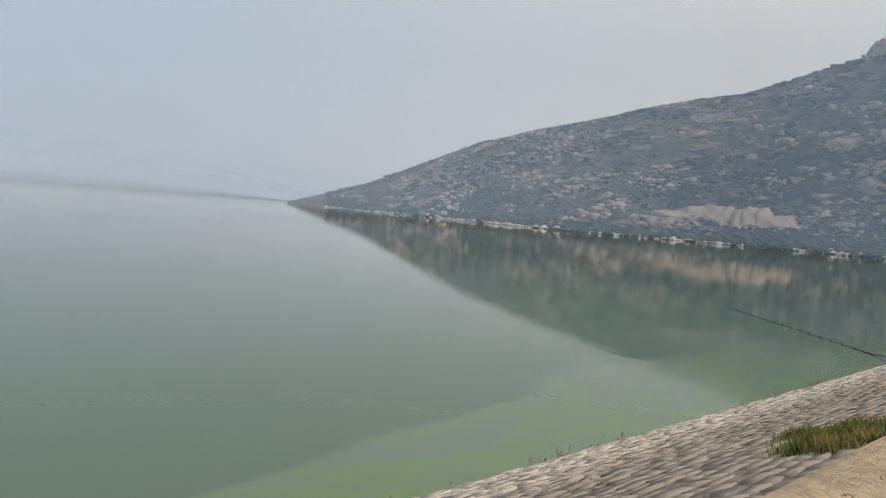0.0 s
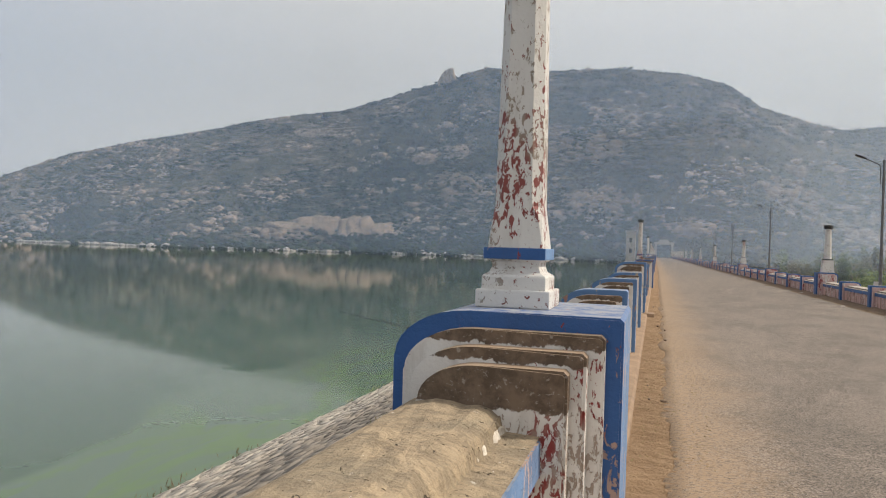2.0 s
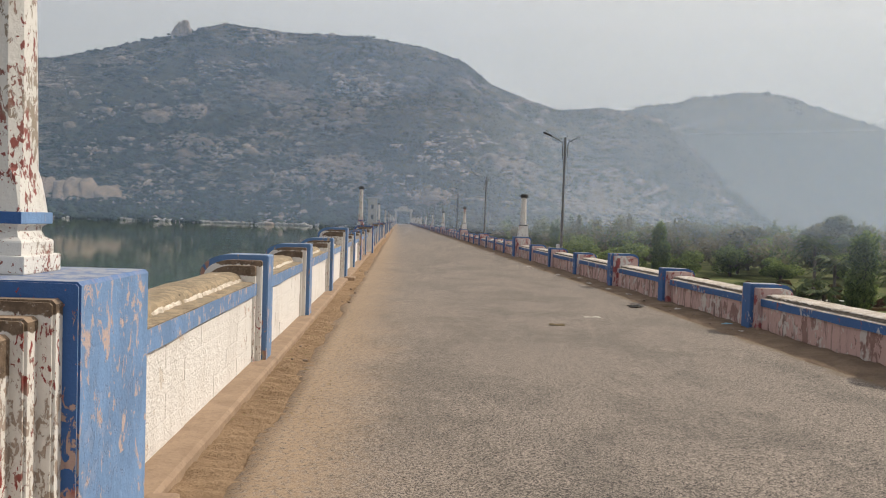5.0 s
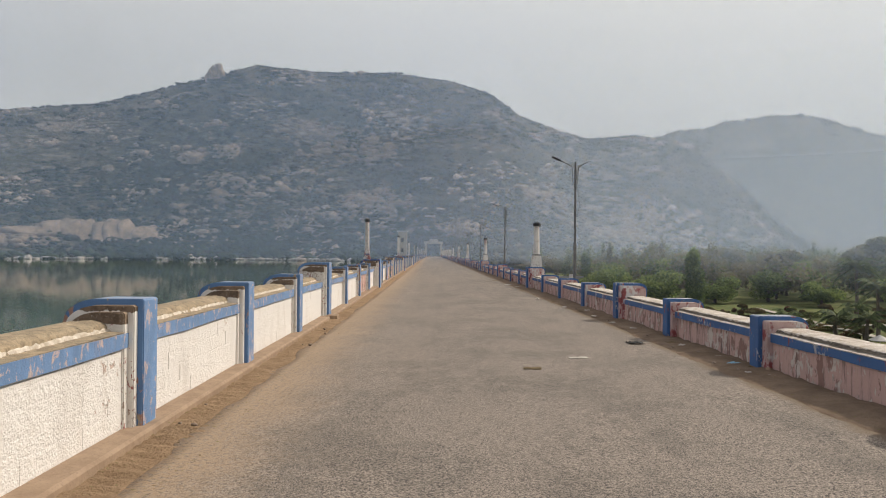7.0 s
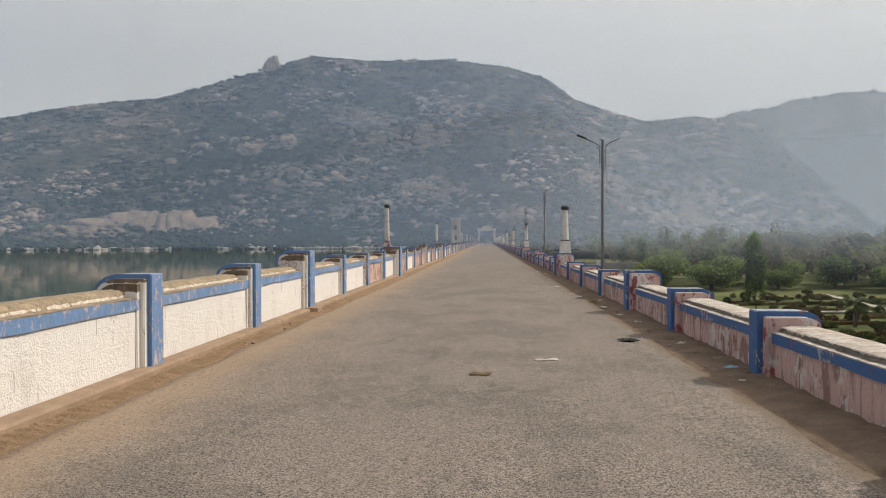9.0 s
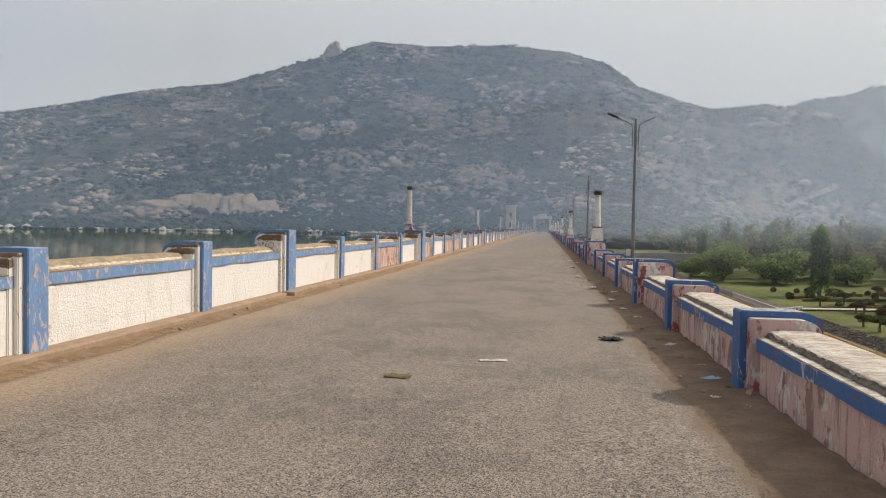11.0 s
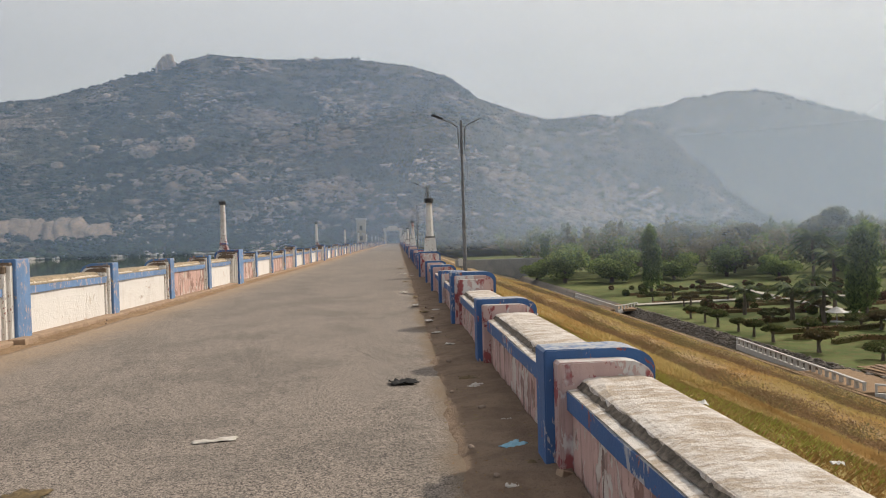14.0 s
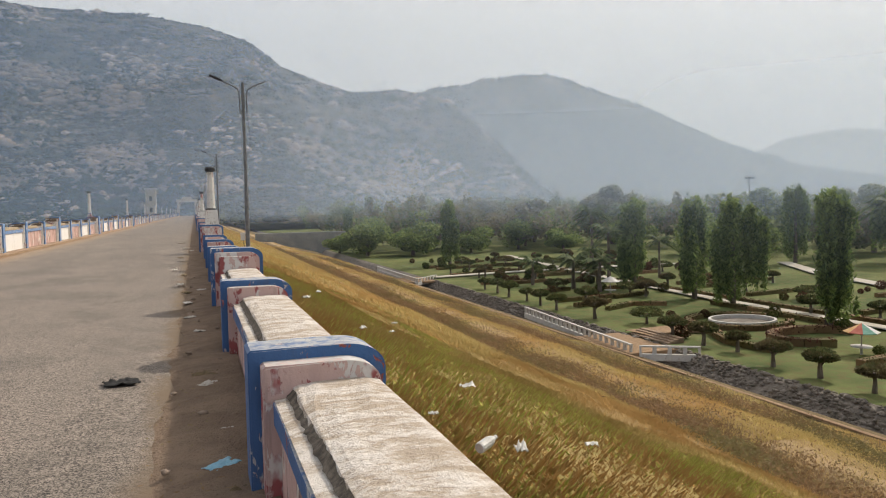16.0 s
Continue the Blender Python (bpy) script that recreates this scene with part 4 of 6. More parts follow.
def arch(s, edge, width, height, radius, inset=0.0, z0=-0.1):
    """Outline of a post: square towards the road, rounded to the outside; s is +1 or -1, the side its outside lies on."""
    x0, x1, top = inset, width - inset, height - inset
    r = max(radius - inset * 0.5, 0.05)
    pts = [(x0, z0), (x0, top - 0.015), (x0 + 0.015, top)]
    for k in range(9):
        a = math.pi / 2 * k / 8
        pts.append((x1 - r + r * math.sin(a), top - r * 0.62 * (1 - math.cos(a))))
    pts.append((x1, z0))
    return [(edge + s * x, z) for x, z in pts]


def parapet_post(s, edge, width, height, thick, steps, frame_mat, step_mats, label, group):
    ob = thing("parapet_post", label, "post", group)
    part("frame", extruded(arch(s, edge, width, height, 0.3 if s < 0 else 0.2), -thick / 2, thick / 2, 0.008), frame_mat, ob, "blue-painted post frame")
    for i, (inset, out) in enumerate(steps):
        part("moulding", extruded(arch(s, edge, width, height, 0.3 if s < 0 else 0.2, inset), -thick / 2 - out, thick / 2 + out, 0.01), step_mats[i % len(step_mats)], ob, "stepped peeling moulding")
    return ob


def bay(s, edge, y0, y1, prof, mats, label, group, joints=False):
    """One stretch of parapet wall between two posts. prof: wall inset, band proud, wall height, band top, coping top, width."""
    inset, proud, wall_z, band_z, top_z, width, ledge = prof
    body, band, cop = mats
    ob = thing("parapet_wall", label, "wall", group)
    part("body", block(*sorted((edge + s * inset, edge + s * (width - 0.03))), y0, y1, -0.1, wall_z, 0.006), body, ob)
    n = max(2, int((y1 - y0) / 0.5))
    bm = bmesh.new()
    gen = np.random.default_rng(int(abs(y0) * 10) + (3 if s > 0 else 0))
    rings = []
    for k in range(n + 1):
        y = y0 + (y1 - y0) * k / n
        e = gen.normal(0, 0.004, 6)
        x_face = inset - proud
        ring = [(x_face + e[0], wall_z - 0.005 + e[1]), (x_face + e[2], band_z + e[3]), (inset + 0.06, band_z + 0.004), (inset + 0.06, wall_z - 0.005)]
        rings.append([bm.verts.new((edge + s * x, y, z)) for x, z in ring])
    for a, b in zip(rings, rings[1:]):
        for k in range(4):
            bm.faces.new((a[k], a[(k + 1) % 4], b[(k + 1) % 4], b[k]))
    bm.faces.new(rings[0])
    bm.faces.new(rings[-1])
    part("band", bm, band, ob, "blue painted edge band")
    bm = bmesh.new()
    rings = []
    m = 11
    for k in range(2 * n + 1):
        y = y0 + (y1 - y0) * k / (2 * n)
        lip = ledge + gen.normal(0, 0.006 if s < 0 else 0.003)
        ring = [(inset - proud + 0.012, band_z - 0.004), (inset - proud + 0.004, band_z + 0.01), (inset + lip, band_z + 0.02 + gen.normal(0, 0.003))]
        for j in range(m):
            u = (1 - math.cos(math.pi * j / (m - 1))) / 2
            low = 0.4 if s < 0 and u < 0.5 else 0.6
            z = band_z + 0.03 + (top_z - band_z - 0.03) * (low + (1 - low) * (1 - abs(2 * u - 1) ** 4) ** 0.8) + gen.normal(0, 0.004 if s < 0 else 0.0018)
            ring.append((inset + lip + 0.012 + u * (width - inset - lip - 0.03), z))
        ring.append((width - 0.01, band_z - 0.02))
        rings.append([bm.verts.new((edge + s * x, y, z)) for x, z in ring])
    w = len(rings[0])
    for a, b in zip(rings, rings[1:]):
        for k in range(w):
            bm.faces.new((a[k], a[(k + 1) % w], b[(k + 1) % w], b[k]))
    bm.faces.new(rings[0])
    bm.faces.new(rings[-1])
    part("coping", bm, cop, ob, "rough weathered coping")
    if s < 0 and y0 < 30:
        # pale mortar line where the coping meets its ledge
        bm, rings, y = bmesh.new(), [], y0 + 0.01
        while y < y1 - 0.005:
            c = inset + ledge + 0.004 + gen.normal(0, 0.004)
            w = 0.007 + abs(gen.normal(0, 0.009)) + (0.01 if gen.uniform() < 0.05 else 0)
            z = band_z + 0.034 + gen.normal(0, 0.003)
            rings.append([bm.verts.new((edge + s * (c + dx), y, zz)) for dx, zz in ((-w, band_z + 0.012), (-w * 0.5, z + 0.004), (w * 0.8, z + 0.016), (w * 1.3 + 0.004, band_z + 0.02))])
            y += gen.uniform(0.02, 0.06)
        for a, b in zip(rings, rings[1:]):
            for k in range(3):
                bm.faces.new((a[k], a[k + 1], b[k + 1], b[k]))
        part("mortar", bm, MORTAR, ob, "pale broken mortar line along the ledge")
    if s > 0 and y0 < 40:
        # grime down the open joint between ledge and slab
        bm, rings, y = bmesh.new(), [], y0 + 0.01
        while y < y1 - 0.005:
            c = inset + ledge + 0.006 + gen.normal(0, 0.003)
            w, z = 0.012 + abs(gen.normal(0, 0.006)), band_z + 0.03 + (top_z - band_z - 0.03) * gen.uniform(0.5, 0.6)
            rings.append([bm.verts.new((edge + s * (c + dx), y, zz)) for dx, zz in ((-w - 0.012, band_z + 0.024), (-w * 0.4 - 0.004, z - 0.02), (0.006, z), (0.02, z - 0.006))])
            y += gen.uniform(0.02, 0.06)
        for a, b in zip(rings, rings[1:]):
            for k in range(3):
                bm.faces.new((a[k], a[k + 1], b[k + 1], b[k]))
        part("grime", bm, GRIME, ob, "blackened grime along the coping joint")
    return ob


L_EDGE, R_EDGE = 0.21, 6.86
L_PROF = (0.13, 0.035, 0.735, 0.85, 0.955, 0.6, 0.1)
R_PROF = (0.13, 0.03, 0.41, 0.51, 0.59, 0.62, 0.05)
left_posts = {
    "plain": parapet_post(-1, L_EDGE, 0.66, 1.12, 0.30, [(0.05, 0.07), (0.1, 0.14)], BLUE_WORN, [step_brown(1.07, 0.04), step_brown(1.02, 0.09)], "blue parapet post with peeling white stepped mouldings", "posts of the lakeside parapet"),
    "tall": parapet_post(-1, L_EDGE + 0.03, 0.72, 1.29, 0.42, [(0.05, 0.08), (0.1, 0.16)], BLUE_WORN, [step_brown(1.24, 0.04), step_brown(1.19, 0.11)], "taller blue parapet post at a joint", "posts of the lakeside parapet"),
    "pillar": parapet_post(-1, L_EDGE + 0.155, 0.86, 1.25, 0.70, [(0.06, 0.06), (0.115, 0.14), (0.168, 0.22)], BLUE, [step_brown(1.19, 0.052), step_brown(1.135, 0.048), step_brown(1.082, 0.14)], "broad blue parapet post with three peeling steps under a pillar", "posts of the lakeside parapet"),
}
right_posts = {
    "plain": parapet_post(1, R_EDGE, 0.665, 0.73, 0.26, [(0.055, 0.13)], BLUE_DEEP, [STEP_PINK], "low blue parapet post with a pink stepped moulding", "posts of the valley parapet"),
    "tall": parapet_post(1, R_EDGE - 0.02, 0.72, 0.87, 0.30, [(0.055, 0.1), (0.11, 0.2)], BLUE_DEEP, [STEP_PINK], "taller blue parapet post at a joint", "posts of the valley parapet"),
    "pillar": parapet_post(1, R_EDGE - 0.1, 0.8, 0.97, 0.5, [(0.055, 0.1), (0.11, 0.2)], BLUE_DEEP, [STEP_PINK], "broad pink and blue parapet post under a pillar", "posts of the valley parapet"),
}
used = set()


def place(kit, kind, y):
    key = (id(kit), kind)
    if key in used:
        return copy_thing(kit[kind], pose(0, y, 0))
    used.add(key)
    kit[kind].matrix_basis = pose(0, y, 0)
    return kit[kind]


def kind_of(i):
    return "pillar" if i % 8 == 0 else "tall" if i % 8 == 4 else "plain"


index_of = {y: i for i, y in enumerate(STATIONS)} | {y: -1 - i for i, y in enumerate(BEHIND)}
ALL = sorted(index_of)
HALF = {"plain": 0.13, "tall": 0.19, "pillar": 0.33}
for y in ALL:
    place(left_posts, kind_of(index_of[y]), y)
    place(right_posts, kind_of(index_of[y]), y)
for a, b in zip(ALL, ALL[1:]):
    i = index_of[a]
    ya, yb = a + HALF[kind_of(i)], b - HALF[kind_of(index_of[b])]
    rosy = i >= 6 and (i * 7) % 5 < 3
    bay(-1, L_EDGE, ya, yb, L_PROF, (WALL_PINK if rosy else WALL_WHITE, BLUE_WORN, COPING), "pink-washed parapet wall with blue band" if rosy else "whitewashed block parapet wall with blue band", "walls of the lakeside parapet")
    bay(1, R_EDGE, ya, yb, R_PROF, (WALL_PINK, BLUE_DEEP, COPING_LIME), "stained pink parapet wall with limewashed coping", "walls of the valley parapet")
kerb = part("kerb", extruded([(0.05, -0.1), (0.05, 0.085), (0.275, 0.078), (0.3, 0.055), (0.31, -0.1)], -40, FAR_END), KERB, None)
tagged(kerb, "low pinkish kerb at the parapet foot", "kerb", kind="structure")


def lamp_pillar(label):
    ob = thing("lamp_pillar", label, "pillar", "pillars on the parapets")
    q = math.sqrt(2)
    part("plinth", block(-0.15, 0.15, -0.15, 0.15, 0, 0.072, 0.007), BASE_WHITE, ob)
    part("base", stacked([(0.129 * q, 0.072), (0.129 * q, 0.122), (0.124 * q, 0.13), (0.104 * q, 0.142), (0.095 * q, 0.165), (0.097 * q, 0.182), (0.113 * q, 0.194)], 4, math.pi / 4), BASE_WHITE, ob, "moulded white pillar base")
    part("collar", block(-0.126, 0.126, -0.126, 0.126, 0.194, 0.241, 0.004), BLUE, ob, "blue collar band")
    bm = bmesh.new()
    rings = []
    for half, cut, z in ((0.113, 0.005, 0.241), (0.107, 0.007, 0.3), (0.098, 0.012, 0.375), (0.097, 0.036, 0.41), (0.094, 0.04, 0.75), (0.08, 0.036, 1.62)):
        c = half - cut
        rings.append([bm.verts.new((x, y, z)) for x, y in ((half, -c), (half, c), (c, half), (-c, half), (-half, c), (-half, -c), (-c, -half), (c, -half))])
    for a, b in zip(rings, rings[1:]):
        for k in range(8):
            bm.faces.new((a[k], a[(k + 1) % 8], b[(k + 1) % 8], b[k]))
    bm.faces.new(rings[0])
    bm.faces.new(rings[-1])
    part("shaft", bm, PILLAR_WHITE, ob, "chamfered white shaft with red paint chips")
    part("cap", stacked([(0.08, 1.62), (0.125, 1.635), (0.13, 1.72), (0.1, 1.76), (0.09, 1.77)], 8, 0.39), DARK_CAP, ob, "blackened cap")
    return ob


pillar = lamp_pillar("tapered white pillar with peeling paint on the parapet")
pillar.matrix_basis = pose(-0.08, 1.82, 1.25)
for y in STATIONS[8::8]:
    copy_thing(pillar, pose(-0.24, y, 1.25))


def valley_pillar():
    ob = thing("lamp_pillar", "white pillar on a broad block base with a blackened cap", "pillar", "pillars on the parapets")
    q = math.sqrt(2)
    part("base", stacked([(0.235 * q, 0), (0.225 * q, 0.02), (0.185 * q, 0.5)], 4, math.pi / 4), PILLAR_WHITE, ob, "broad tapered white base")
    part("collar", block(-0.175, 0.175, -0.175, 0.175, 0.5, 0.545, 0.005), DARK_CAP, ob, "dark collar band")
    part("shaft", stacked([(0.155, 0.545), (0.15, 0.6), (0.112, 1.78)], 8, math.pi / 8), PILLAR_WHITE, ob, "eight-sided white shaft")
    part("cap", stacked([(0.12, 1.78), (0.175, 1.795), (0.18, 1.9), (0.14, 1.95)], 8, math.pi / 8), DARK_CAP, ob, "blackened cap")
    return ob


right_pillar = valley_pillar()
right_pillar.matrix_basis = pose(7.2, STATIONS[0], 0.97)
for y in STATIONS[8::8]:
    copy_thing(right_pillar, pose(7.2, y, 0.97))


def street_lamp():
    ob = thing("street_lamp", "grey twin-arm street lamp outside the valley parapet", "street lamp", "street lamps along the dam")
    part("pole", stacked([(0.065, 0), (0.06, 2.4), (0.048, 2.45), (0.044, 5.55)], 12), STEEL, ob)
    for sgn in (-1, 1):
        part("arm", tube([(0.1 * sgn, 0, 4.65), (0.1 * sgn, 0, 5.2), (0.14 * sgn, 0, 5.36), (0.3 * sgn, 0, 5.46), (0.62 * sgn, 0, 5.6)], [0.02] * 5, 8), STEEL, ob)
        for z in (4.72, 5.1):
            part("bracket", block(*sorted((0.03 * sgn, 0.12 * sgn)), -0.012, 0.012, z, z + 0.03), STEEL, ob)
    bm = block(-0.19, 0.19, -0.075, 0.075, -0.03, 0.03, 0.02)
    bmesh.ops.transform(bm, matrix=pose(-0.74, 0, 5.66, 0, 22, 0), verts=bm.verts)
    part("lamp_head", bm, LAMP_DARK, ob, "dark lamp head")
    box_part = part("switch_box", block(-0.2, -0.07, -0.06, 0.06, 1.0, 1.22, 0.01), PALE_WHITE, ob, "pale switch box")
    part("cable", tube([(-0.13, 0.0, 1.0), (-0.1, 0.02, 0.8), (-0.05, 0.0, 0.6)], [0.008] * 3, 5), LAMP_DARK, box_part)
    part("cable", tube([(0.1, 0, 4.6), (0.17, 0, 4.0), (0.14, 0, 3.6), (0.05, 0, 3.45)], [0.007] * 4, 5), LAMP_DARK, ob)
    return ob


lamp = street_lamp()
lamp.matrix_basis = pose(8.1, 27.75, -0.45)
for k in range(1, 9):
    copy_thing(lamp, pose(8.1, 27.75 + 26.4 * k, -0.45))


def end_gate():
    ob = thing("gateway", "small white gateway across the far end of the dam road", "gateway", at=(3.5, FAR_END, 0))
    for x in (-4.0, 3.4):
        part("pier", block(x, x + 1.0, -0.5, 0.5, -0.2, 6.2, 0.05), PALE_WHITE, ob)
    part("beam", block(-4.4, 4.8, -0.6, 0.6, 6.2, 7.4, 0.06), PALE_WHITE, ob)
    part("gable", extruded([(-2.4, 7.4), (2.6, 7.4), (2.0, 8.6), (-1.8, 8.6)], -0.4, 0.4), PALE_WHITE, ob)
    part("side_wall", block(4.4, 9.0, -0.3, 0.3, -0.2, 3.4, 0.04), PALE_WHITE, ob)
    return ob


end_gate()


def valve_tower():
    ob = thing("tower", "pale square sluice tower beside the dam end", "tower", at=(-11.5, FAR_END + 5, -6))
    part("wall", block(-2.2, 2.2, -2.2, 2.2, 0, 18.0, 0.08), STONE_PATH, ob)
    part("roof", block(-2.7, 2.7, -2.7, 2.7, 18.0, 18.6, 0.08), PALE_WHITE, ob)
    for z in (8.0, 13.0):
        part("window", block(-0.6, 0.6, -2.26, -2.1, z, z + 2.0), LAMP_DARK, ob)
    return ob


valve_tower()

# ---- the valley garden ----


def solid_leaves(name, centers, length, width, seed, material, parent=None, droop=0.0):
    v, f = leaf_cloud(np.asarray(centers), length, width, np.random.default_rng(seed), droop)
    return fast(name, v, f, material, parent)


def ball_points(n, gen, rx, ry, rz, shell=0.35):
    d = gen.normal(size=(n, 3))
    d /= np.linalg.norm(d, axis=1, keepdims=True)
    return d * (1 - shell * gen.uniform(0, 1, (n, 1)) ** 1.5) * [rx, ry, rz]


def mast_tree(seed, heads):
    """A tall narrow tree whose leaves hang in long curtains."""
    gen = np.random.default_rng(seed)
    ob = thing("mast_tree", "tall columnar tree with drooping dark green leaves", "tree", "columnar garden trees")
    part("trunk", tube([(0, 0, -0.2), (0.05, 0, 4), (0, 0.1, 9), (0, 0, 12.5)], [0.3, 0.22, 0.14, 0.05]), TRUNK, ob, "grey trunk")
    pts = []
    for cx, cy, top, rad, low in heads:
        for k in range(int(110 * rad)):
            a, z = gen.uniform(0, 6.28), low + (top - low) * gen.uniform(0.02, 1) ** 0.62
            env = rad * min(1.0, (top - z) / 0.9 + 0.5) * (0.72 + 0.28 * math.sin(z * 1.3 + a * 2 + seed))
            r = env * gen.uniform(0.35, 1.05)
            x, y = cx + r * math.cos(a), cy + r * math.sin(a)
            drop = gen.uniform(1.0, 3.4)
            q = gen.uniform(0, 1, 26)
            pts.append(np.stack((x + gen.normal(0, 0.1, 26) + 0.1 * q, y + gen.normal(0, 0.1, 26), np.maximum(z - drop * q, 0.9)), 1))
    solid_leaves("crown", np.concatenate(pts), 0.62, 0.13, seed, LEAF_DARK, ob, 0.8)
    return ob


mast = [mast_tree(1, [(0, 0, 13.6, 1.15, 1.4), (1.1, 0.3, 13.0, 0.95, 1.8), (-1.0, -0.2, 13.3, 0.9, 2.4), (0.3, -0.9, 12.2, 0.9, 1.2), (1.9, 0.2, 7.6, 0.7, 1.6)]),
        mast_tree(2, [(0.4, 0, 13.8, 1.1, 1.5), (-1.0, 0.4, 13.3, 1.0, 2.2), (1.4, -0.3, 12.9, 0.85, 1.7), (-0.2, 0.9, 12.0, 0.8, 1.3), (-1.9, -0.1, 9.6, 0.7, 2.6)]),
        mast_tree(3, [(-0.6, 0, 13.4, 1.1, 1.6), (0.6, 0.5, 13.1, 0.9, 1.4), (2.0, 0, 12.2, 1.1, 3.0), (3.1, -0.3, 10.8, 0.75, 3.8), (-1.6, 0.2, 9.8, 0.75, 2.0)])]
spots = [(64.4, 59.4, 0, 1.02, 20), (66.4, 74.9, 2, 1.0, 0), (67.4, 83.0, 1, 0.98, 40), (67.2, 96.2, 0, 1.0, 190), (58.5, 152.4, 1, 1.05, 100), (66.8, 45.5, 1, 1.0, 70), (82.0, 57.0, 0, 1.0, 10), (53.0, 236.0, 0, 1.0, 55),
         (121.0, 120.0, 1, 1.15, 10), (130.0, 118.0, 0, 1.1, 80), (140.0, 112.0, 2, 1.15, 150)]
for i, (x, y, k, size, turn) in enumerate(spots):
    ob = mast[k] if i == spots.index(next(q for q in spots if q[2] == k)) else copy_thing(mast[k], pose(0, 0, 0))
    ob.matrix_basis = pose(x, y, VALLEY_Z, 0, 0, turn) @ Matrix.Diagonal((size * 1.25, size * 1.25, size, 1))


def palm_tree(seed, height, fronds=26, reach=2.7):
    gen = np.random.default_rng(seed)
    ob = thing("palm_tree", "palm tree with arching feathery fronds", "palm", "garden palms")
    part("trunk", tube([(0, 0, -0.2), (0.06, 0, height * 0.4), (0, 0.05, height * 0.8), (0, 0, height)], [0.24, 0.17, 0.15, 0.12], 9), TRUNK, ob, "ringed grey trunk")
    for k in range(fronds):
        a = 2.4 * k + gen.uniform(-0.2, 0.2)
        lift = gen.uniform(-0.45, 1.5)
        quads = []
        ca, sa_ = math.cos(a), math.sin(a)

        def along(u):
            return reach * u * (0.95 if lift < 0.5 else 0.75), height + reach * (lift * u - (0.5 + 0.4 * lift) * u * u)

        for j in range(2, 17):
            u = j / 16
            r, z = along(u)
            w = 0.42 * math.sin(math.pi * min(1, 0.12 + u * 0.88)) + 0.1
            for sgn in (-1, 1):
                o = sgn * w
                tip = (ca * (r + 0.3) - sa_ * o, sa_ * (r + 0.3) + ca * o, z - 0.35 * abs(o) - 0.12)
                quads.append(((ca * r, sa_ * r, z), (ca * (r + 0.17), sa_ * (r + 0.17), z), (tip[0] + ca * 0.1, tip[1] + sa_ * 0.1, tip[2]), tip))
        v = np.array(quads).reshape(-1, 3)
        fast("frond", v, np.arange(len(v)).reshape(-1, 4), LEAF_PALM, ob)
    return ob


palm_a, palm_b = palm_tree(1, 6.2), palm_tree(2, 3.2, 14, 2.0)
palm_spots = [(palm_a, 69.0, 106.0, 1.1), (palm_a, 80.0, 108.0, 0.85), (palm_b, 59.3, 100.0, 1.2), (palm_b, 61.0, 95.5, 1.15), (palm_a, 110.0, 165.0, 1.5), (palm_a, 132.0, 108.0, 1.6), (palm_b, 56.5, 108.0, 1.0), (palm_a, 92.0, 150.0, 1.45), (palm_b, 74.0, 120.0, 1.1)]
for i, (kit, x, y, size) in enumerate(palm_spots):
    ob = kit if i in (0, 2) else copy_thing(kit, pose(0, 0, 0))
    ob.matrix_basis = pose(x, y, VALLEY_Z, 0, 0, 50 * i) @ Matrix.Diagonal((size * 1.3, size * 1.3, size * 1.15, 1))


def topiary(seed, height, rx, rz, label):
    gen = np.random.default_rng(seed)
    ob = thing("topiary_tree", label, "topiary", "clipped umbrella trees in the garden")
    part("trunk", tube([(0, 0, -0.2), (0.05, 0.02, height * 0.5), (0, 0, height)], [0.22, 0.15, 0.12]), TRUNK, ob, "short brown trunk")
    part("limb", tube([(0, 0, height * 0.55), (rx * 0.35, 0.1, height * 0.95)], [0.09, 0.05], 6), TRUNK, ob)
    part("limb", tube([(0, 0, height * 0.6), (-rx * 0.4, -0.15, height * 0.98)], [0.09, 0.05], 6), TRUNK, ob)
    c = ball_points(1500, gen, rx, rx * 0.92, rz, 0.25)
    c[:, 2] = np.where(c[:, 2] < 0, c[:, 2] * 0.35, c[:, 2]) + height + 0.08 * np.sin(c[:, 0] * 5)
    solid_leaves("crown", c, 0.24, 0.14, seed, LEAF_TOPIARY, ob)
    return ob


top_kits = [topiary(11, 1.5, 1.3, 0.55, "clipped mushroom-shaped tree on the lawn"), topiary(12, 1.4, 1.15, 0.5, "clipped mushroom-shaped tree on the lawn"), topiary(13, 1.2, 1.9, 0.65, "broad clipped umbrella tree on the lawn")]
top_spots = [(47.4, 40.1, 0), (47.6, 44.5, 1), (47.3, 48.5, 0), (48.8, 54.0, 1), (48.1, 57.4, 1), (47.7, 61.2, 0), (50.4, 69.0, 2), (47.6, 74.5, 0), (46.9, 82.0, 1), (47.0, 86.5, 0), (47.3, 91.0, 1), (47.0, 96.0, 0), (47.5, 101.0, 0), (47.6, 106.0, 1),
             (69.0, 66.0, 0), (76.0, 70.0, 1), (73.0, 61.0, 0), (63.5, 88.0, 0), (71.0, 88.0, 1), (79.0, 76.0, 2), (60.0, 116.0, 1), (55.0, 124.0, 0), (51.0, 131.0, 1), (84.0, 66.0, 0), (57.0, 40.0, 0), (63.0, 50.5, 1), (47.0, 35.5, 1)]
top_spots += [(52 + 44 * ((k * 0.618) % 1), 84 + 3.0 * k, k % 3) for k in range(26)]
first = {}
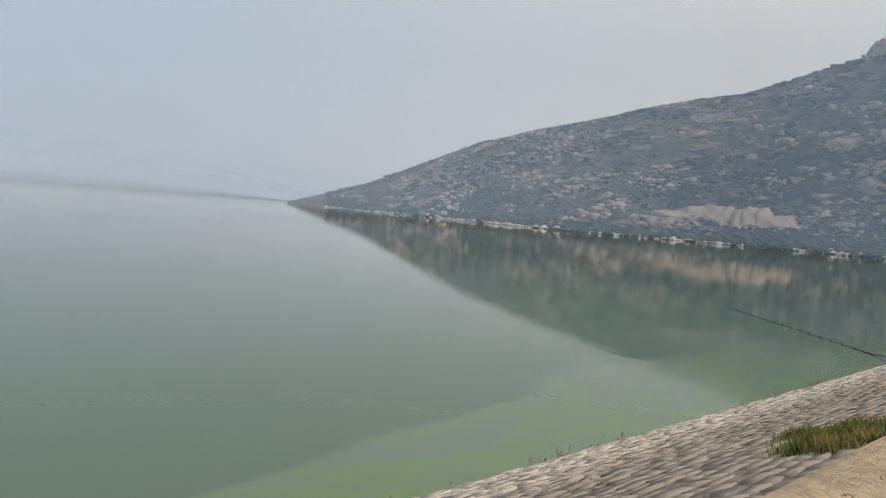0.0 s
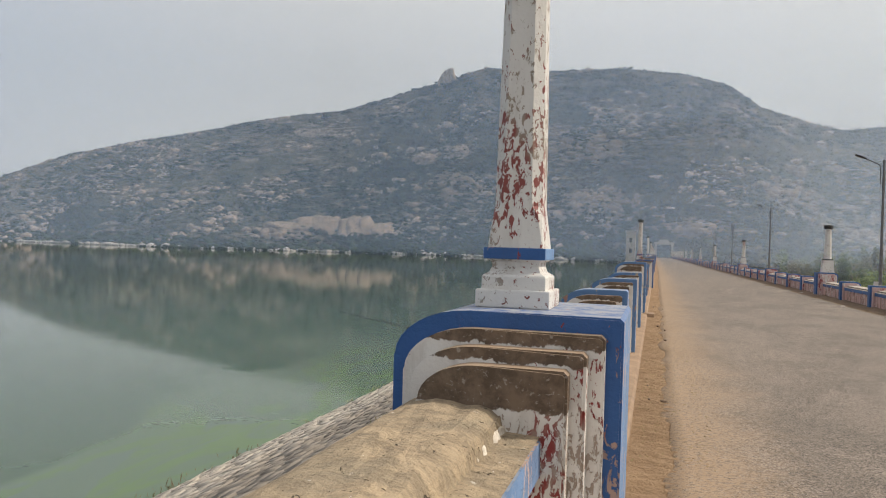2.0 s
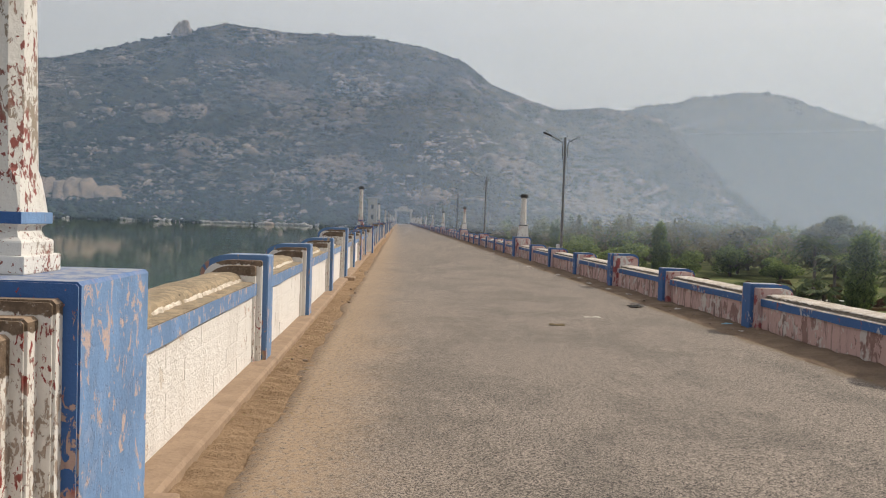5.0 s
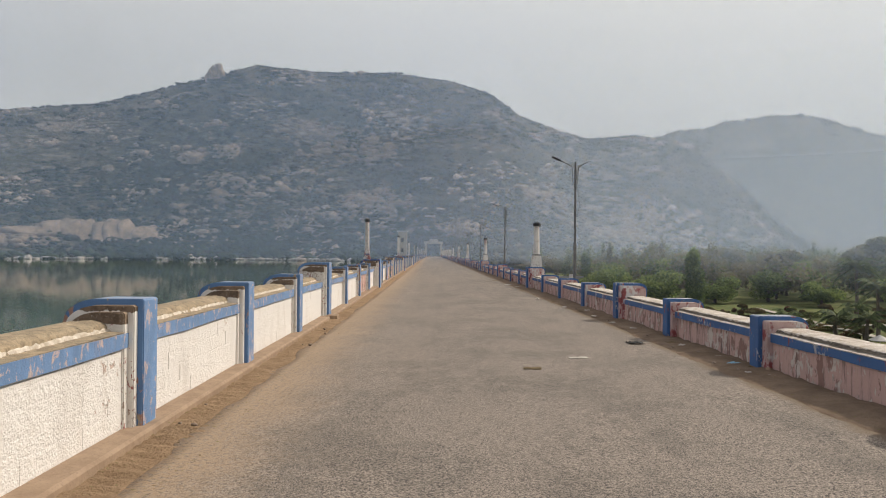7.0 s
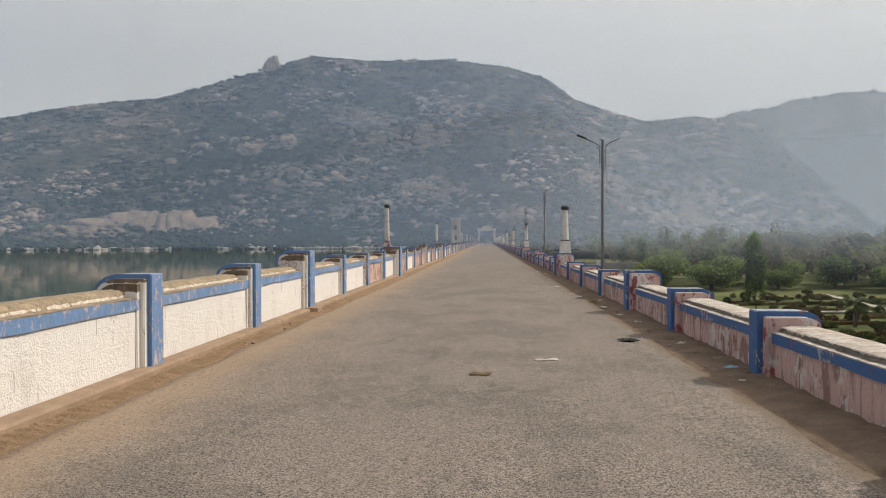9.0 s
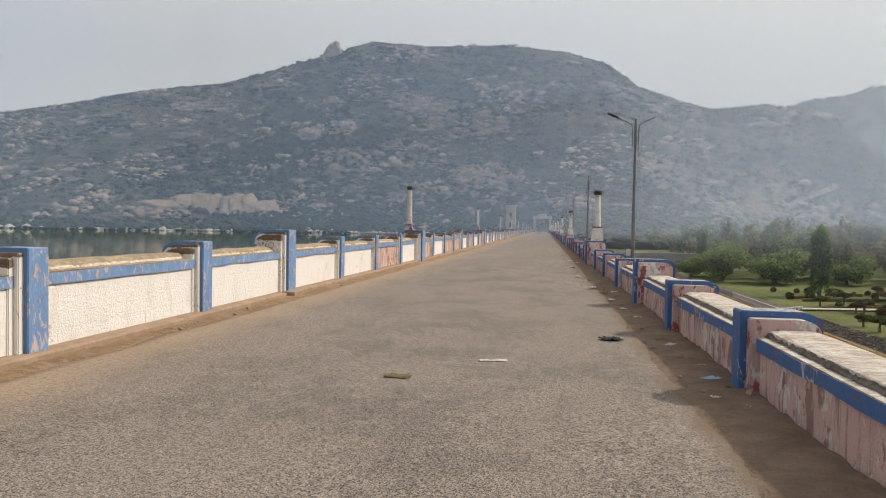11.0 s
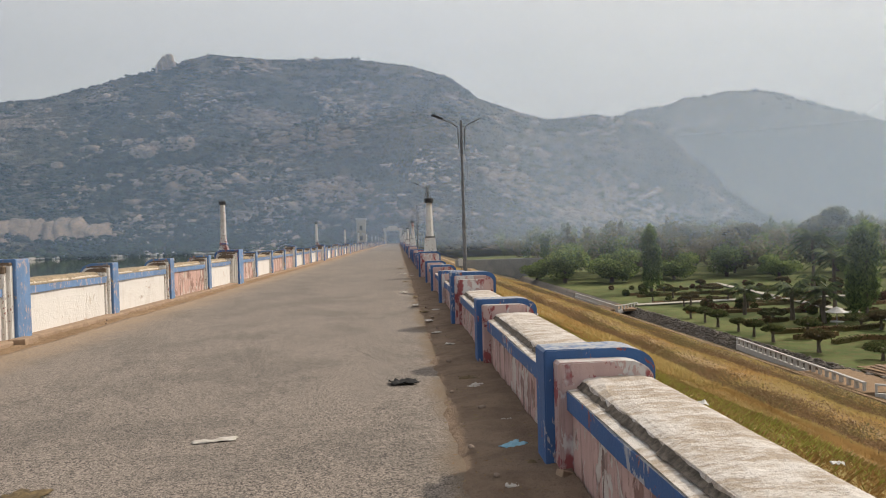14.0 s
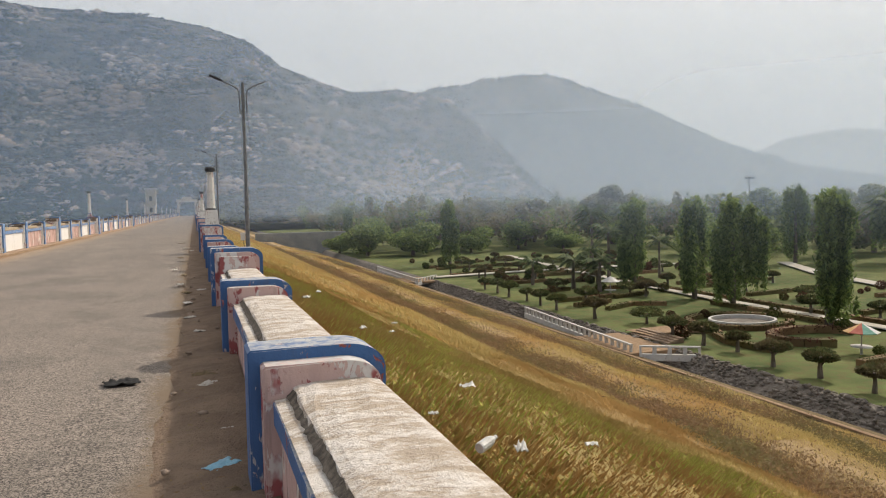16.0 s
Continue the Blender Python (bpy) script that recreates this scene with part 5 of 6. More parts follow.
for i, (x, y, k) in enumerate(top_spots):
    ob = copy_thing(top_kits[k], pose(0, 0, 0)) if k in first else top_kits[k]
    first[k] = True
    size = 0.9 + 0.25 * ((i * 37) % 10) / 10
    ob.matrix_basis = pose(x, y, VALLEY_Z, 0, 0, 67 * i) @ Matrix.Diagonal((size, size, size, 1))


def round_tree(seed, height, spread, material, label, name="shade_tree", leaf=0.5, count=9000, upright=1.0):
    """A tree with a forked trunk and a crown of uneven leafy clumps."""
    gen = np.random.default_rng(seed)
    ob = thing(name, label, "tree")
    part("trunk", tube([(0, 0, -0.3), (0.1, 0, height * 0.25), (0, 0.1, height * 0.5)], [0.42, 0.3, 0.2], 9), TRUNK, ob)
    clumps = []
    for k in range(16):
        a, r = gen.uniform(0, 6.28), spread * math.sqrt(gen.uniform(0.02, 1)) * 0.72
        z = height * (0.24 + 0.6 * gen.uniform(0, 1) * (1 - 0.5 * (r / spread) ** 2))
        clumps.append((r * math.cos(a), r * math.sin(a), z * upright if upright > 1 else z, spread * gen.uniform(0.3, 0.5)))
        if k < 7:
            part("limb", tube([(0, 0, height * 0.3), (clumps[-1][0] * 0.5, clumps[-1][1] * 0.5, height * 0.48), clumps[-1][:3]], [0.2, 0.12, 0.05], 6), TRUNK, ob)
    pts = [ball_points(count // 16, gen, r, r, r * 0.68, 0.5) + [x, y, z] for x, y, z, r in clumps]
    solid_leaves("crown", np.concatenate(pts), leaf, leaf * 0.55, seed, material, ob)
    return ob


shade = [round_tree(31, 9.5, 6.2, LEAF_ROUND, "broad round shade tree with light green leaves"), round_tree(32, 8.5, 5.2, LEAF_ROUND, "round bushy shade tree with green leaves"), round_tree(33, 12.5, 5.5, LEAF_FAR, "large dark tree behind the garden", "large_tree", 0.7)]
shade_spots = [(0, 49.5, 192, 1.0), (1, 60.5, 187, 1.1), (0, 70.0, 205, 1.15), (1, 86.0, 213, 1.2), (2, 132.0, 205, 1.5), (0, 95.0, 196, 1.0), (1, 78.0, 190, 0.9), (2, 118.0, 232, 1.2), (1, 100.0, 178, 0.8), (2, 150.0, 160, 1.3), (0, 120.0, 150, 1.0), (2, 160.0, 135, 1.3), (1, 108.0, 130, 0.9),
               (0, 128.0, 140, 1.1), (2, 142.0, 128, 1.1), (0, 53.0, 205, 0.9), (1, 45.5, 210, 0.75), (2, 105.0, 250, 1.25), (0, 112.0, 205, 1.1), (1, 124.0, 180, 1.0)]
first = {}
for i, (k, x, y, size) in enumerate(shade_spots):
    ob = copy_thing(shade[k], pose(0, 0, 0)) if k in first else shade[k]
    first[k] = True
    ob.matrix_basis = pose(x, y, VALLEY_Z, 0, 0, 71 * i) @ Matrix.Diagonal((size * 1.25, size * 1.25, size * 1.1, 1))
feather = round_tree(36, 17.0, 4.2, LEAF_FEATHER, "tall feathery grey-green casuarina behind the garden", "casuarina", 0.9, 3600)
feather.matrix_basis = pose(104, 210, VALLEY_Z)

# woods behind the garden and up to the hills
gen = np.random.default_rng(15)
centres = []
for k in range(1500):
    d, a = gen.uniform(205, 760), math.radians(gen.uniform(6.0, 74.0))
    x, y = EYE[0] + d * math.sin(a), EYE[1] + d * math.cos(a)
    if x < 45 + 0.05 * y:
        continue
    h, r = gen.uniform(8, 17) * (1.0 + d / 1800), gen.uniform(2.4, 5.5)
    if gen.uniform() < 0.14:
        r, h = r * 0.45, h * 1.1
    n = 90 if d < 420 else 40
    for q in range(4):
        k = gen.uniform(0.45, 0.8)
        c = ball_points(n, gen, r * k, r * k, h * 0.3 * k, 0.55)
        centres.append(c + [x + r * 0.6 * gen.normal(), y + r * 0.6 * gen.normal(), VALLEY_Z + h * gen.uniform(0.3, 0.72)])
wood = np.concatenate(centres)
v, f = leaf_cloud(wood, 1.25, 0.8, gen, 0.1)
tagged(fast("far_woods", v, f, LEAF_FAR), "hazy mixed woods filling the valley", "woods", kind="stuff")


def hedge(name, pts, width, height, material, label, seed):
    """A clipped hedge along a line of points."""
    gen = np.random.default_rng(seed)
    ob = thing(name, label, "hedge", "clipped garden hedges")
    cs = []
    bm = bmesh.new()
    for (xa, ya), (xb, yb) in zip(pts, pts[1:]):
        length = math.hypot(xb - xa, yb - ya)
        a = math.atan2(yb - ya, xb - xa)
        m = pose((xa + xb) / 2, (ya + yb) / 2, VALLEY_Z + height / 2, 0, 0, math.degrees(a)) @ Matrix.Diagonal((length, width * 0.8, height * 0.9, 1))
        bmesh.ops.create_cube(bm, size=1, matrix=m)
        n = int(length * 60)
        t, u, w = gen.uniform(0, 1, n), gen.uniform(-0.5, 0.5, n) * width, gen.uniform(0.0, 1.0, n) ** 0.4 * height
        cs.append(np.stack((xa + (xb - xa) * t - math.sin(a) * u, ya + (yb - ya) * t + math.cos(a) * u, VALLEY_Z + w), 1))
    part("twigs", bm, BRUSH, ob)
    solid_leaves("leaves", np.concatenate(cs), 0.22, 0.14, seed, material, ob)
    return ob


def ring(cx, cy, rx, ry, n=18, a0=0.0, a1=360.0):
    return [(cx + rx * math.cos(radians(a0 + (a1 - a0) * k / n)), cy + ry * math.sin(radians(a0 + (a1 - a0) * k / n))) for k in range(n + 1)]


green_lines = [ring(59.0, 65.5, 5.2, 4.4, 16, 20, 330), [(52.0, 79.0), (57.0, 81.5), (60.5, 79.5)], [(50.0, 83.0), (56.0, 85.0)], [(66.0, 58.0), (66.0, 78.0)], [(70.6, 58.0), (70.6, 100.0)], [(52.5, 62.0), (50.4, 57.0), (51.0, 52.5)], [(58.5, 88.0), (65.0, 90.0)],
               [(51.5, 98.0), (58.0, 99.0)], [(49.5, 112.0), (58.0, 114.0)], [(74.0, 64.0), (84.0, 66.0)], [(75.0, 82.0), (90.0, 84.0)], [(50.0, 128.0), (66.0, 132.0)], [(53.0, 46.0), (60.0, 47.0)], [(76.0, 98.0), (92.0, 96.0)], [(62.0, 122.0), (76.0, 124.0)], [(84.0, 108.0), (100.0, 104.0)], [(52.0, 142.0), (70.0, 146.0)], [(88.0, 74.0), (98.0, 72.0)]]
green_lines += [[(50 + 40 * ((k * 0.618) % 1), 88 + 4.5 * k), (57 + 40 * ((k * 0.618) % 1), 88.8 + 4.5 * k)] for k in range(16)]
for i, line in enumerate(green_lines):
    hedge("hedge", line, 0.9, 0.55, HEDGE, "low clipped green garden hedge", 60 + i)
hedge("hedge", ring(59.0, 55.3, 4.6, 3.2, 14, 10, 250), 1.0, 0.75, RED_HEDGE, "low dark red garden hedge", 90)
hedge("hedge", [(53.5, 87.0), (59.0, 88.6)], 0.9, 0.7, RED_HEDGE, "low dark red garden hedge", 91)
hedge("hedge", [(62.0, 108.0), (68.0, 109.0)], 0.9, 0.7, RED_HEDGE, "low dark red garden hedge", 92)
gen = np.random.default_rng(18)
shrub_kit = None
for i in range(120):
    x, y = gen.uniform(48, 100), gen.uniform(38, 165)
    if shrub_kit is None:
        shrub_kit = thing("shrub", "small round garden shrub on the lawn", "shrub", "small garden shrubs")
        part("stem", tube([(0, 0, -0.1), (0, 0, 0.5)], [0.06, 0.04], 6), TRUNK, shrub_kit)
        c = ball_points(420, gen, 0.62, 0.6, 0.55, 0.4) + [0, 0, 0.5]
        solid_leaves("leaves", c, 0.2, 0.12, 5, HEDGE, shrub_kit)
        ob = shrub_kit
    else:
        ob = copy_thing(shrub_kit, pose(0, 0, 0))
    size = gen.uniform(0.6, 1.5)
    ob.matrix_basis = pose(x, y, VALLEY_Z, 0, 0, 40 * i) @ Matrix.Diagonal((size, size, size, 1))


def strip(name, pts, width, z, material, label):
    bm = bmesh.new()
    prev = None
    for i, (x, y) in enumerate(pts):
        xa, ya = pts[max(i - 1, 0)]
        xb, yb = pts[min(i + 1, len(pts) - 1)]
        d = Vector((xb - xa, yb - ya)).normalized()
        row = [bm.verts.new((x - d.y * width / 2, y + d.x * width / 2, z + h)) for h in (-0.12, 0.0)] + [bm.verts.new((x + d.y * width / 2, y - d.x * width / 2, z + h)) for h in (0.0, -0.12)]
        if prev:
            for k in range(3):
                bm.faces.new((prev[k], prev[k + 1], row[k + 1], row[k]))
        prev = row
    return tagged(part(name, bm, material, None), label, "path", kind="structure")


GZ = VALLEY_Z + 0.3
strip("garden_path_1", [(68.3, 30.0), (68.3, 57.0), (68.5, 80.0), (70.0, 98.0), (74.0, 130.0), (80.0, 170.0)], 1.6, GZ, STONE_PATH, "pale straight garden path")
strip("garden_path_2", [(45.8, 64.0), (50.0, 64.5), (54.0, 62.5)], 3.2, VALLEY_Z + 0.26, SAND, "pale paved apron by the steps")
strip("garden_path_3", [(98.0, 60.0), (99.0, 82.0), (106.0, 100.0), (118.0, 120.0)], 2.5, GZ, STONE_PATH, "pale garden path under the trees")
strip("garden_path_4", [(46.0, 126.0), (58.0, 128.0), (74.0, 130.0), (100.0, 128.0)], 2.2, GZ, STONE_PATH, "pale cross path through the lawns")
strip("toe_path", [(39.6, 20.0), (39.7, 60.0), (39.7, 120.0), (39.9, 200.0)], 0.3, -10.86, SAND, "pale track along the toe of the dam")


def ring_pool():
    ob = thing("garden_pool", "low oval white-walled garden pool", "pool", at=(59.3, 65.3, VALLEY_Z))
    for name, r0, r1, z0, z1, m in (("wall", 3.2, 3.5, 0, 0.5, PALE_WHITE), ("floor", 0.01, 3.2, 0, 0.1, DARK_STONE)):
        bm = bmesh.new()
        rows = []
        for k in range(36):
            c, s_ = math.cos(k * math.pi / 18), math.sin(k * math.pi / 18) * 0.85
            rows.append([bm.verts.new((r * c, r * s_, z)) for r, z in ((r0, z0), (r0, z1), (r1, z1), (r1, z0))])
        for a, b in zip(rows, rows[1:] + rows[:1]):
            for k in range(3):
                bm.faces.new((a[k], a[k + 1], b[k + 1], b[k]))
        part(name, bm, m, ob)
    return ob


ring_pool()


def balustrade(name, pts, label, z):
    """A low white wall with a row of slots, along points."""
    ob = thing(name, label, "balustrade")
    for (xa, ya), (xb, yb) in zip(pts, pts[1:]):
        length, a = math.hypot(xb - xa, yb - ya), math.degrees(math.atan2(yb - ya, xb - xa))
        m = pose(xa, ya, z, 0, 0, a)
        for nm, z0, z1, w in (("rail", 0.78, 0.92, 0.13), ("plinth", -0.35, 0.22, 0.14)):
            bm = block(0, length, -w, w, z0, z1, 0.02)
            bmesh.ops.transform(bm, matrix=m, verts=bm.verts)
            part(nm, bm, PALE_WHITE, ob)
        n = max(2, int(length / 1.1))
        for k in range(n + 1):
            c = length * k / n
            bm = block(max(c - 0.16, 0), min(c + 0.16, length), -0.1, 0.1, 0.22, 0.78)
            bmesh.ops.transform(bm, matrix=m, verts=bm.verts)
            part("baluster", bm, PALE_WHITE, ob)
    return ob


balustrade("canal_balustrade", [(42.8, 82.0), (40.9, 57.5)], "white pierced balustrade beside the canal", -11.25)
balustrade("bridge_balustrade", [(41.2, 56.8), (45.4, 54.4)], "white pierced balustrade on the canal bridge", -11.25)
balustrade("far_balustrade", [(41.5, 121.0), (46.5, 126.0)], "white balustrade of the second canal bridge", -11.25)
balustrade("far_balustrade", [(41.8, 150.0), (41.5, 121.0)], "white balustrade beside the canal", -11.25)
for name, y0, y1 in (("bridge_deck_1", 57.0, 66.0), ("bridge_deck_2", 122.0, 130.0)):
    tagged(part(name, block(40.4, 45.6, y0, y1, -11.35, -11.0, 0.03), SAND, None), "pale slab bridge over the canal", "bridge", kind="structure")
steps = thing("garden_steps", "pale stone steps up from the bridge", "steps")
for k in range(4):
    part("step", block(45.6 + 0.4 * k, 46.1 + 0.4 * k, 59.0, 65.0, VALLEY_Z - 0.3, VALLEY_Z + 0.12 * (k + 1), 0.015), KERB, steps)


def garden_umbrella(x, y, colours, label):
    ob = thing("garden_umbrella", label, "umbrella", at=(x, y, VALLEY_Z))
    part("pole", stacked([(0.06, -0.1), (0.05, 2.2)], 8), PALE_WHITE, ob)
    for k in range(8):
        bm = bmesh.new()
        a0, a1 = k * math.pi / 4, (k + 1) * math.pi / 4
        v0 = [bm.verts.new((0, 0, 2.55)), bm.verts.new((1.35 * math.cos(a0), 1.35 * math.sin(a0), 1.85)), bm.verts.new((1.35 * math.cos(a1), 1.35 * math.sin(a1), 1.85))]
        v1 = [bm.verts.new((0, 0, 2.5)), bm.verts.new((1.33 * math.cos(a0), 1.33 * math.sin(a0), 1.8)), bm.verts.new((1.33 * math.cos(a1), 1.33 * math.sin(a1), 1.8))]
        bm.faces.new(v0)
        bm.faces.new(v1)
        bm.faces.new((v0[1], v0[2], v1[2], v1[1]))
        part("panel", bm, colours[k % len(colours)], ob, "painted canopy panel")
    part("table", stacked([(0.1, 0.0), (0.12, 0.6), (0.8, 0.62), (0.8, 0.7)], 14), PALE_WHITE, ob, "round white table")
    return ob


RED_PAINT = plain("faded_red_paint", (0.4, 0.1, 0.07), (0.5, 0.18, 0.13), 3.0)
GREEN_PAINT = plain("faded_green_paint", (0.12, 0.28, 0.22), (0.2, 0.36, 0.3), 3.0)
ORANGE_PAINT = plain("faded_orange_paint", (0.55, 0.3, 0.12), (0.6, 0.4, 0.2), 3.0)
garden_umbrella(56.8, 49.2, [RED_PAINT, GREEN_PAINT, PALE_WHITE, ORANGE_PAINT], "striped concrete garden umbrella on the lawn")
garden_umbrella(60.5, 92.0, [PALE_WHITE], "small white garden umbrella on the lawn")
tagged(part("weir_wall", block(24, 52, 232, 234, -13, -5.4, 0.1), WALL_GREY, None), "long grey masonry wall at the dam toe", "wall", kind="structure")
mast_light = thing("flood_mast", "tall thin floodlight mast among the trees", "light mast", at=(150, 165, VALLEY_Z))
part("pole", stacked([(0.2, -0.3), (0.12, 19)], 8), STEEL, mast_light)
part("crossbar", block(-1.6, 1.6, -0.08, 0.08, 18.6, 18.8), STEEL, mast_light)
for x in (-1.3, 0, 1.3):
    part("floodlight", block(x - 0.3, x + 0.3, -0.2, 0.2, 18.8, 19.3, 0.04), LAMP_DARK, mast_light)

# canal rubble, brush bands and grass on the dam slope
gen = np.random.default_rng(22)
n = 6500
x, y = gen.uniform(42.2, 45.3, n), gen.uniform(28, 130, n)
v, f = lumps(np.stack((x, y, dam_z(x) + 0.02), 1), gen.uniform(0.08, 0.26, n), gen, 1, 0.6, 0.38)
tagged(fast("canal_rubble", v, f, DARK_STONE), "dark stone pitching on the canal bank", "stones", kind="stuff")
n = 180000
band = gen.uniform(0, 1, n) < 0.6
y = 14 + 150 * gen.uniform(0, 1, n) ** 1.4
wob = (rough_field(y * 0.08, y * 0, 3, 4.0) - 0.5) * 5.5
x = np.where(band, 24.6, 33.0) + gen.normal(0, 1.3, n) + wob * 0.4
h = gen.uniform(0, 0.6, n) * (rough_field(x * 0.8, y * 0.5, 3, 6.0) * 2.4 - 0.5).clip(0.03, 1.8)
v, f = leaf_cloud(np.stack((x, y, ground_z(x, y) + h), 1), 0.15, 0.045, gen, 0.0)
tagged(fast("slope_brush", v, f, BRUSH), "dry brown brush along the slope", "brush", kind="stuff")


def blades(n, x, y, height, width, gen, z=None, lean=0.35):
    z = ground_z(x, y) if z is None else z
    a = gen.uniform(0, 6.28, n)
    h = height * gen.uniform(0.5, 1.4, n)
    dx, dy = np.cos(a), np.sin(a)
    b = np.stack((x, y, z - 0.05), 1)
    side = np.stack((-dy, dx, dx * 0), 1) * (width * 0.5)[:, None]
    tip = b + np.stack((dx * h * lean, dy * h * lean, h), 1)
    mid = b + np.stack((dx * h * lean * 0.3, dy * h * lean * 0.3, h * 0.55), 1)
    v = np.stack((b - side, b + side, mid + side * 0.7, tip, mid - side * 0.7), 1).reshape(-1, 3)
    return v, np.arange(n * 5).reshape(n, 5)


def spikes(n, x, y, height, width, gen):
    a, h = gen.uniform(0, 6.28, n), height * gen.uniform(0.5, 1.4, n)
    b = np.stack((x, y, ground_z(x, y) - 0.03), 1)
    side = np.stack((-np.sin(a), np.cos(a), a * 0), 1) * width[:, None]
    tip = b + np.stack((np.cos(a) * h * 0.6, np.sin(a) * h * 0.6, h), 1)
    return np.stack((b - side, b + side, tip), 1).reshape(-1, 3), np.arange(n * 3).reshape(n, 3)


n = 330000
y = 7 + 26 * gen.uniform(0, 1, n) ** 1.2
x = 7.75 + 15.5 * gen.uniform(0, 1, n) ** 1.35
tall = 0.035 + 0.11 * rough_field(x * 0.6, y * 0.45, 3, 12.0)
v, f = blades(n, x, y, tall, 0.003 + 0.00022 * y, gen, None, 0.8)
tagged(fast("slope_grass", v, f, GRASS), "dry golden and green grass on the dam slope", "grass", kind="stuff")
n = 190000
y = 28 + 170 * gen.uniform(0, 1, n) ** 1.6
x = 7.9 + 31 * gen.uniform(0, 1, n)
v, f = spikes(n, x, y, 0.06 + 0.2 * rough_field(x * 0.4, y * 0.25, 3, 13.0), 0.008 + 0.0004 * y, gen)
tagged(fast("far_slope_grass", v, f, GRASS), "dry golden grass further along the slope", "grass", kind="stuff")
n = 120000
y, x = 12 + 40 * gen.uniform(0, 1, n), 15 + 24 * gen.uniform(0, 1, n)
v, f = spikes(n, x, y, 0.06 + 0.2 * rough_field(x * 0.4, y * 0.25, 3, 14.0), np.full(n, 0.009), gen)
tagged(fast("lower_slope_grass", v, f, GRASS), "dry golden grass on the lower slope", "grass", kind="stuff")
n = 60000
c = gen.integers(0, 120, n)
cx, cy = gen.uniform(7.8, 13.5, 120), 5 + 28 * gen.uniform(0, 1, 120) ** 1.4
x, y = np.maximum(cx[c] + gen.normal(0, 0.4, n), 7.7), cy[c] + gen.normal(0, 0.5, n)
v, f = blades(n, x, y, 0.1 * np.ones(n), np.full(n, 0.0035), gen, None, 0.7)
tagged(fast("green_grass_tufts", v, f, GREEN_GRASS), "green grass tufts behind the parapet", "grass", kind="stuff")

# ---- upstream face ----
gen = np.random.default_rng(25)
UX, UZ = -11.5 / math.hypot(11.5, 5.11), -5.11 / math.hypot(11.5, 5.11)
n = 9000
c = gen.integers(0, 26, n)
cx, cy = gen.normal(-3.0, 0.5, 26), gen.normal(11.0, 1.1, 26)
x, y = cx[c] + gen.normal(0, 0.16, n), cy[c] + gen.normal(0, 0.22, n)
v, f = blades(n, x, y, np.full(n, 0.2), np.full(n, 0.009), gen, -0.42 + (x + 0.9) * 0.444)
tagged(fast("bank_grass", v, f, BANK_GRASS), "tuft of green and dry grass between the bank stones", "grass", kind="stuff")
n = 1800
y = gen.uniform(5, 90, n)
x = -12.4 + gen.normal(0, 0.18, n)
v, f = blades(n, x, y, gen.uniform(0.05, 0.25, n) * (rough_field(y * 0.6, y * 0, 2, 3.0) > 0.55), np.full(n, 0.02), gen, np.full(n, LAKE_Z))
tagged(fast("waterline_weeds", v, f, BRUSH), "sparse dry weeds along the waterline", "weeds", kind="stuff")
boom = part("boom_rope", tube([(-12.2, 50.5, -5.2), (-14.0, 52.0, -5.44), (-16.5, 54.6, -5.47), (-22.0, 59.7, -5.48), (-31.0, 68.0, -5.49)], [0.07, 0.05, 0.014, 0.01, 0.01], 6), LAMP_DARK, None)
tagged(boom, "dark floating rope running out from the bank", "rope")
for k in range(16):
    u = k / 15
    fl = part("float", stacked([(0.03, -0.05), (0.075, 0.0), (0.065, 0.07), (0.02, 0.1)], 8), LAMP_DARK, None)
    fl.matrix_basis = pose(-14.5 - 16.5 * u, 52.6 + 15.4 * u, LAKE_Z + 0.02)
    tagged(fl, "small dark float on the boom rope", "float", "floats of the boom")

# ---- litter and small things on the road ----
BLACK_CLOTH = plain("black_cloth", (0.012, 0.012, 0.013), (0.03, 0.03, 0.03), 20.0, 0.9)
PAPER = plain("dirty_paper", (0.4, 0.36, 0.31), (0.62, 0.58, 0.53), 14.0, 0.8)
BROWN_RAG = plain("brown_rag", (0.08, 0.06, 0.036), (0.2, 0.145, 0.075), 18.0, 0.95)
MASK_BLUE = plain("pale_blue_cloth", (0.2, 0.42, 0.55), (0.32, 0.52, 0.63), 18.0, 0.85)
PLASTIC = plain("white_plastic_bag", (0.45, 0.44, 0.41), (0.62, 0.61, 0.58), 9.0, 0.4)
STONE = plain("small_stone", (0.2, 0.145, 0.11), (0.3, 0.235, 0.185), 16.0, 0.95)


def crumpled(name, x, y, z, lx, ly, height, turn, material, seed, label, category):
    """A scrap of sheet, creased and lying on the ground."""
    gen = np.random.default_rng(seed)
    n, m = 11, 8
    u, w = np.meshgrid(np.linspace(-0.5, 0.5, n), np.linspace(-0.5, 0.5, m), indexing="ij")
    edge = 1 + 0.35 * (rough_field(u * 5 + seed, w * 5, 2, seed) - 0.5)
    h = np.abs(rough_field(u * 6 + seed * 3.1, w * 5 + seed, 3, seed + 1) - 0.45) * 2 * height * (1 - 1.2 * np.maximum(np.abs(u), np.abs(w)) ** 2)
    px, py = u * lx * edge, w * ly * edge * (0.75 + 0.5 * rough_field(u * 3, w * 0 + seed, 2, seed))
    top = np.stack((px, py, h + 0.004), -1).reshape(-1, 3)
    ob = fast(name, top, grid_faces(n, m), material)
    mod = ob.modifiers.new("thickness", "SOLIDIFY")
    mod.thickness, mod.offset = 0.004, 1.0
    ob.matrix_basis = pose(x, y, z, 0, 0, turn)
    return tagged(ob, label, category)


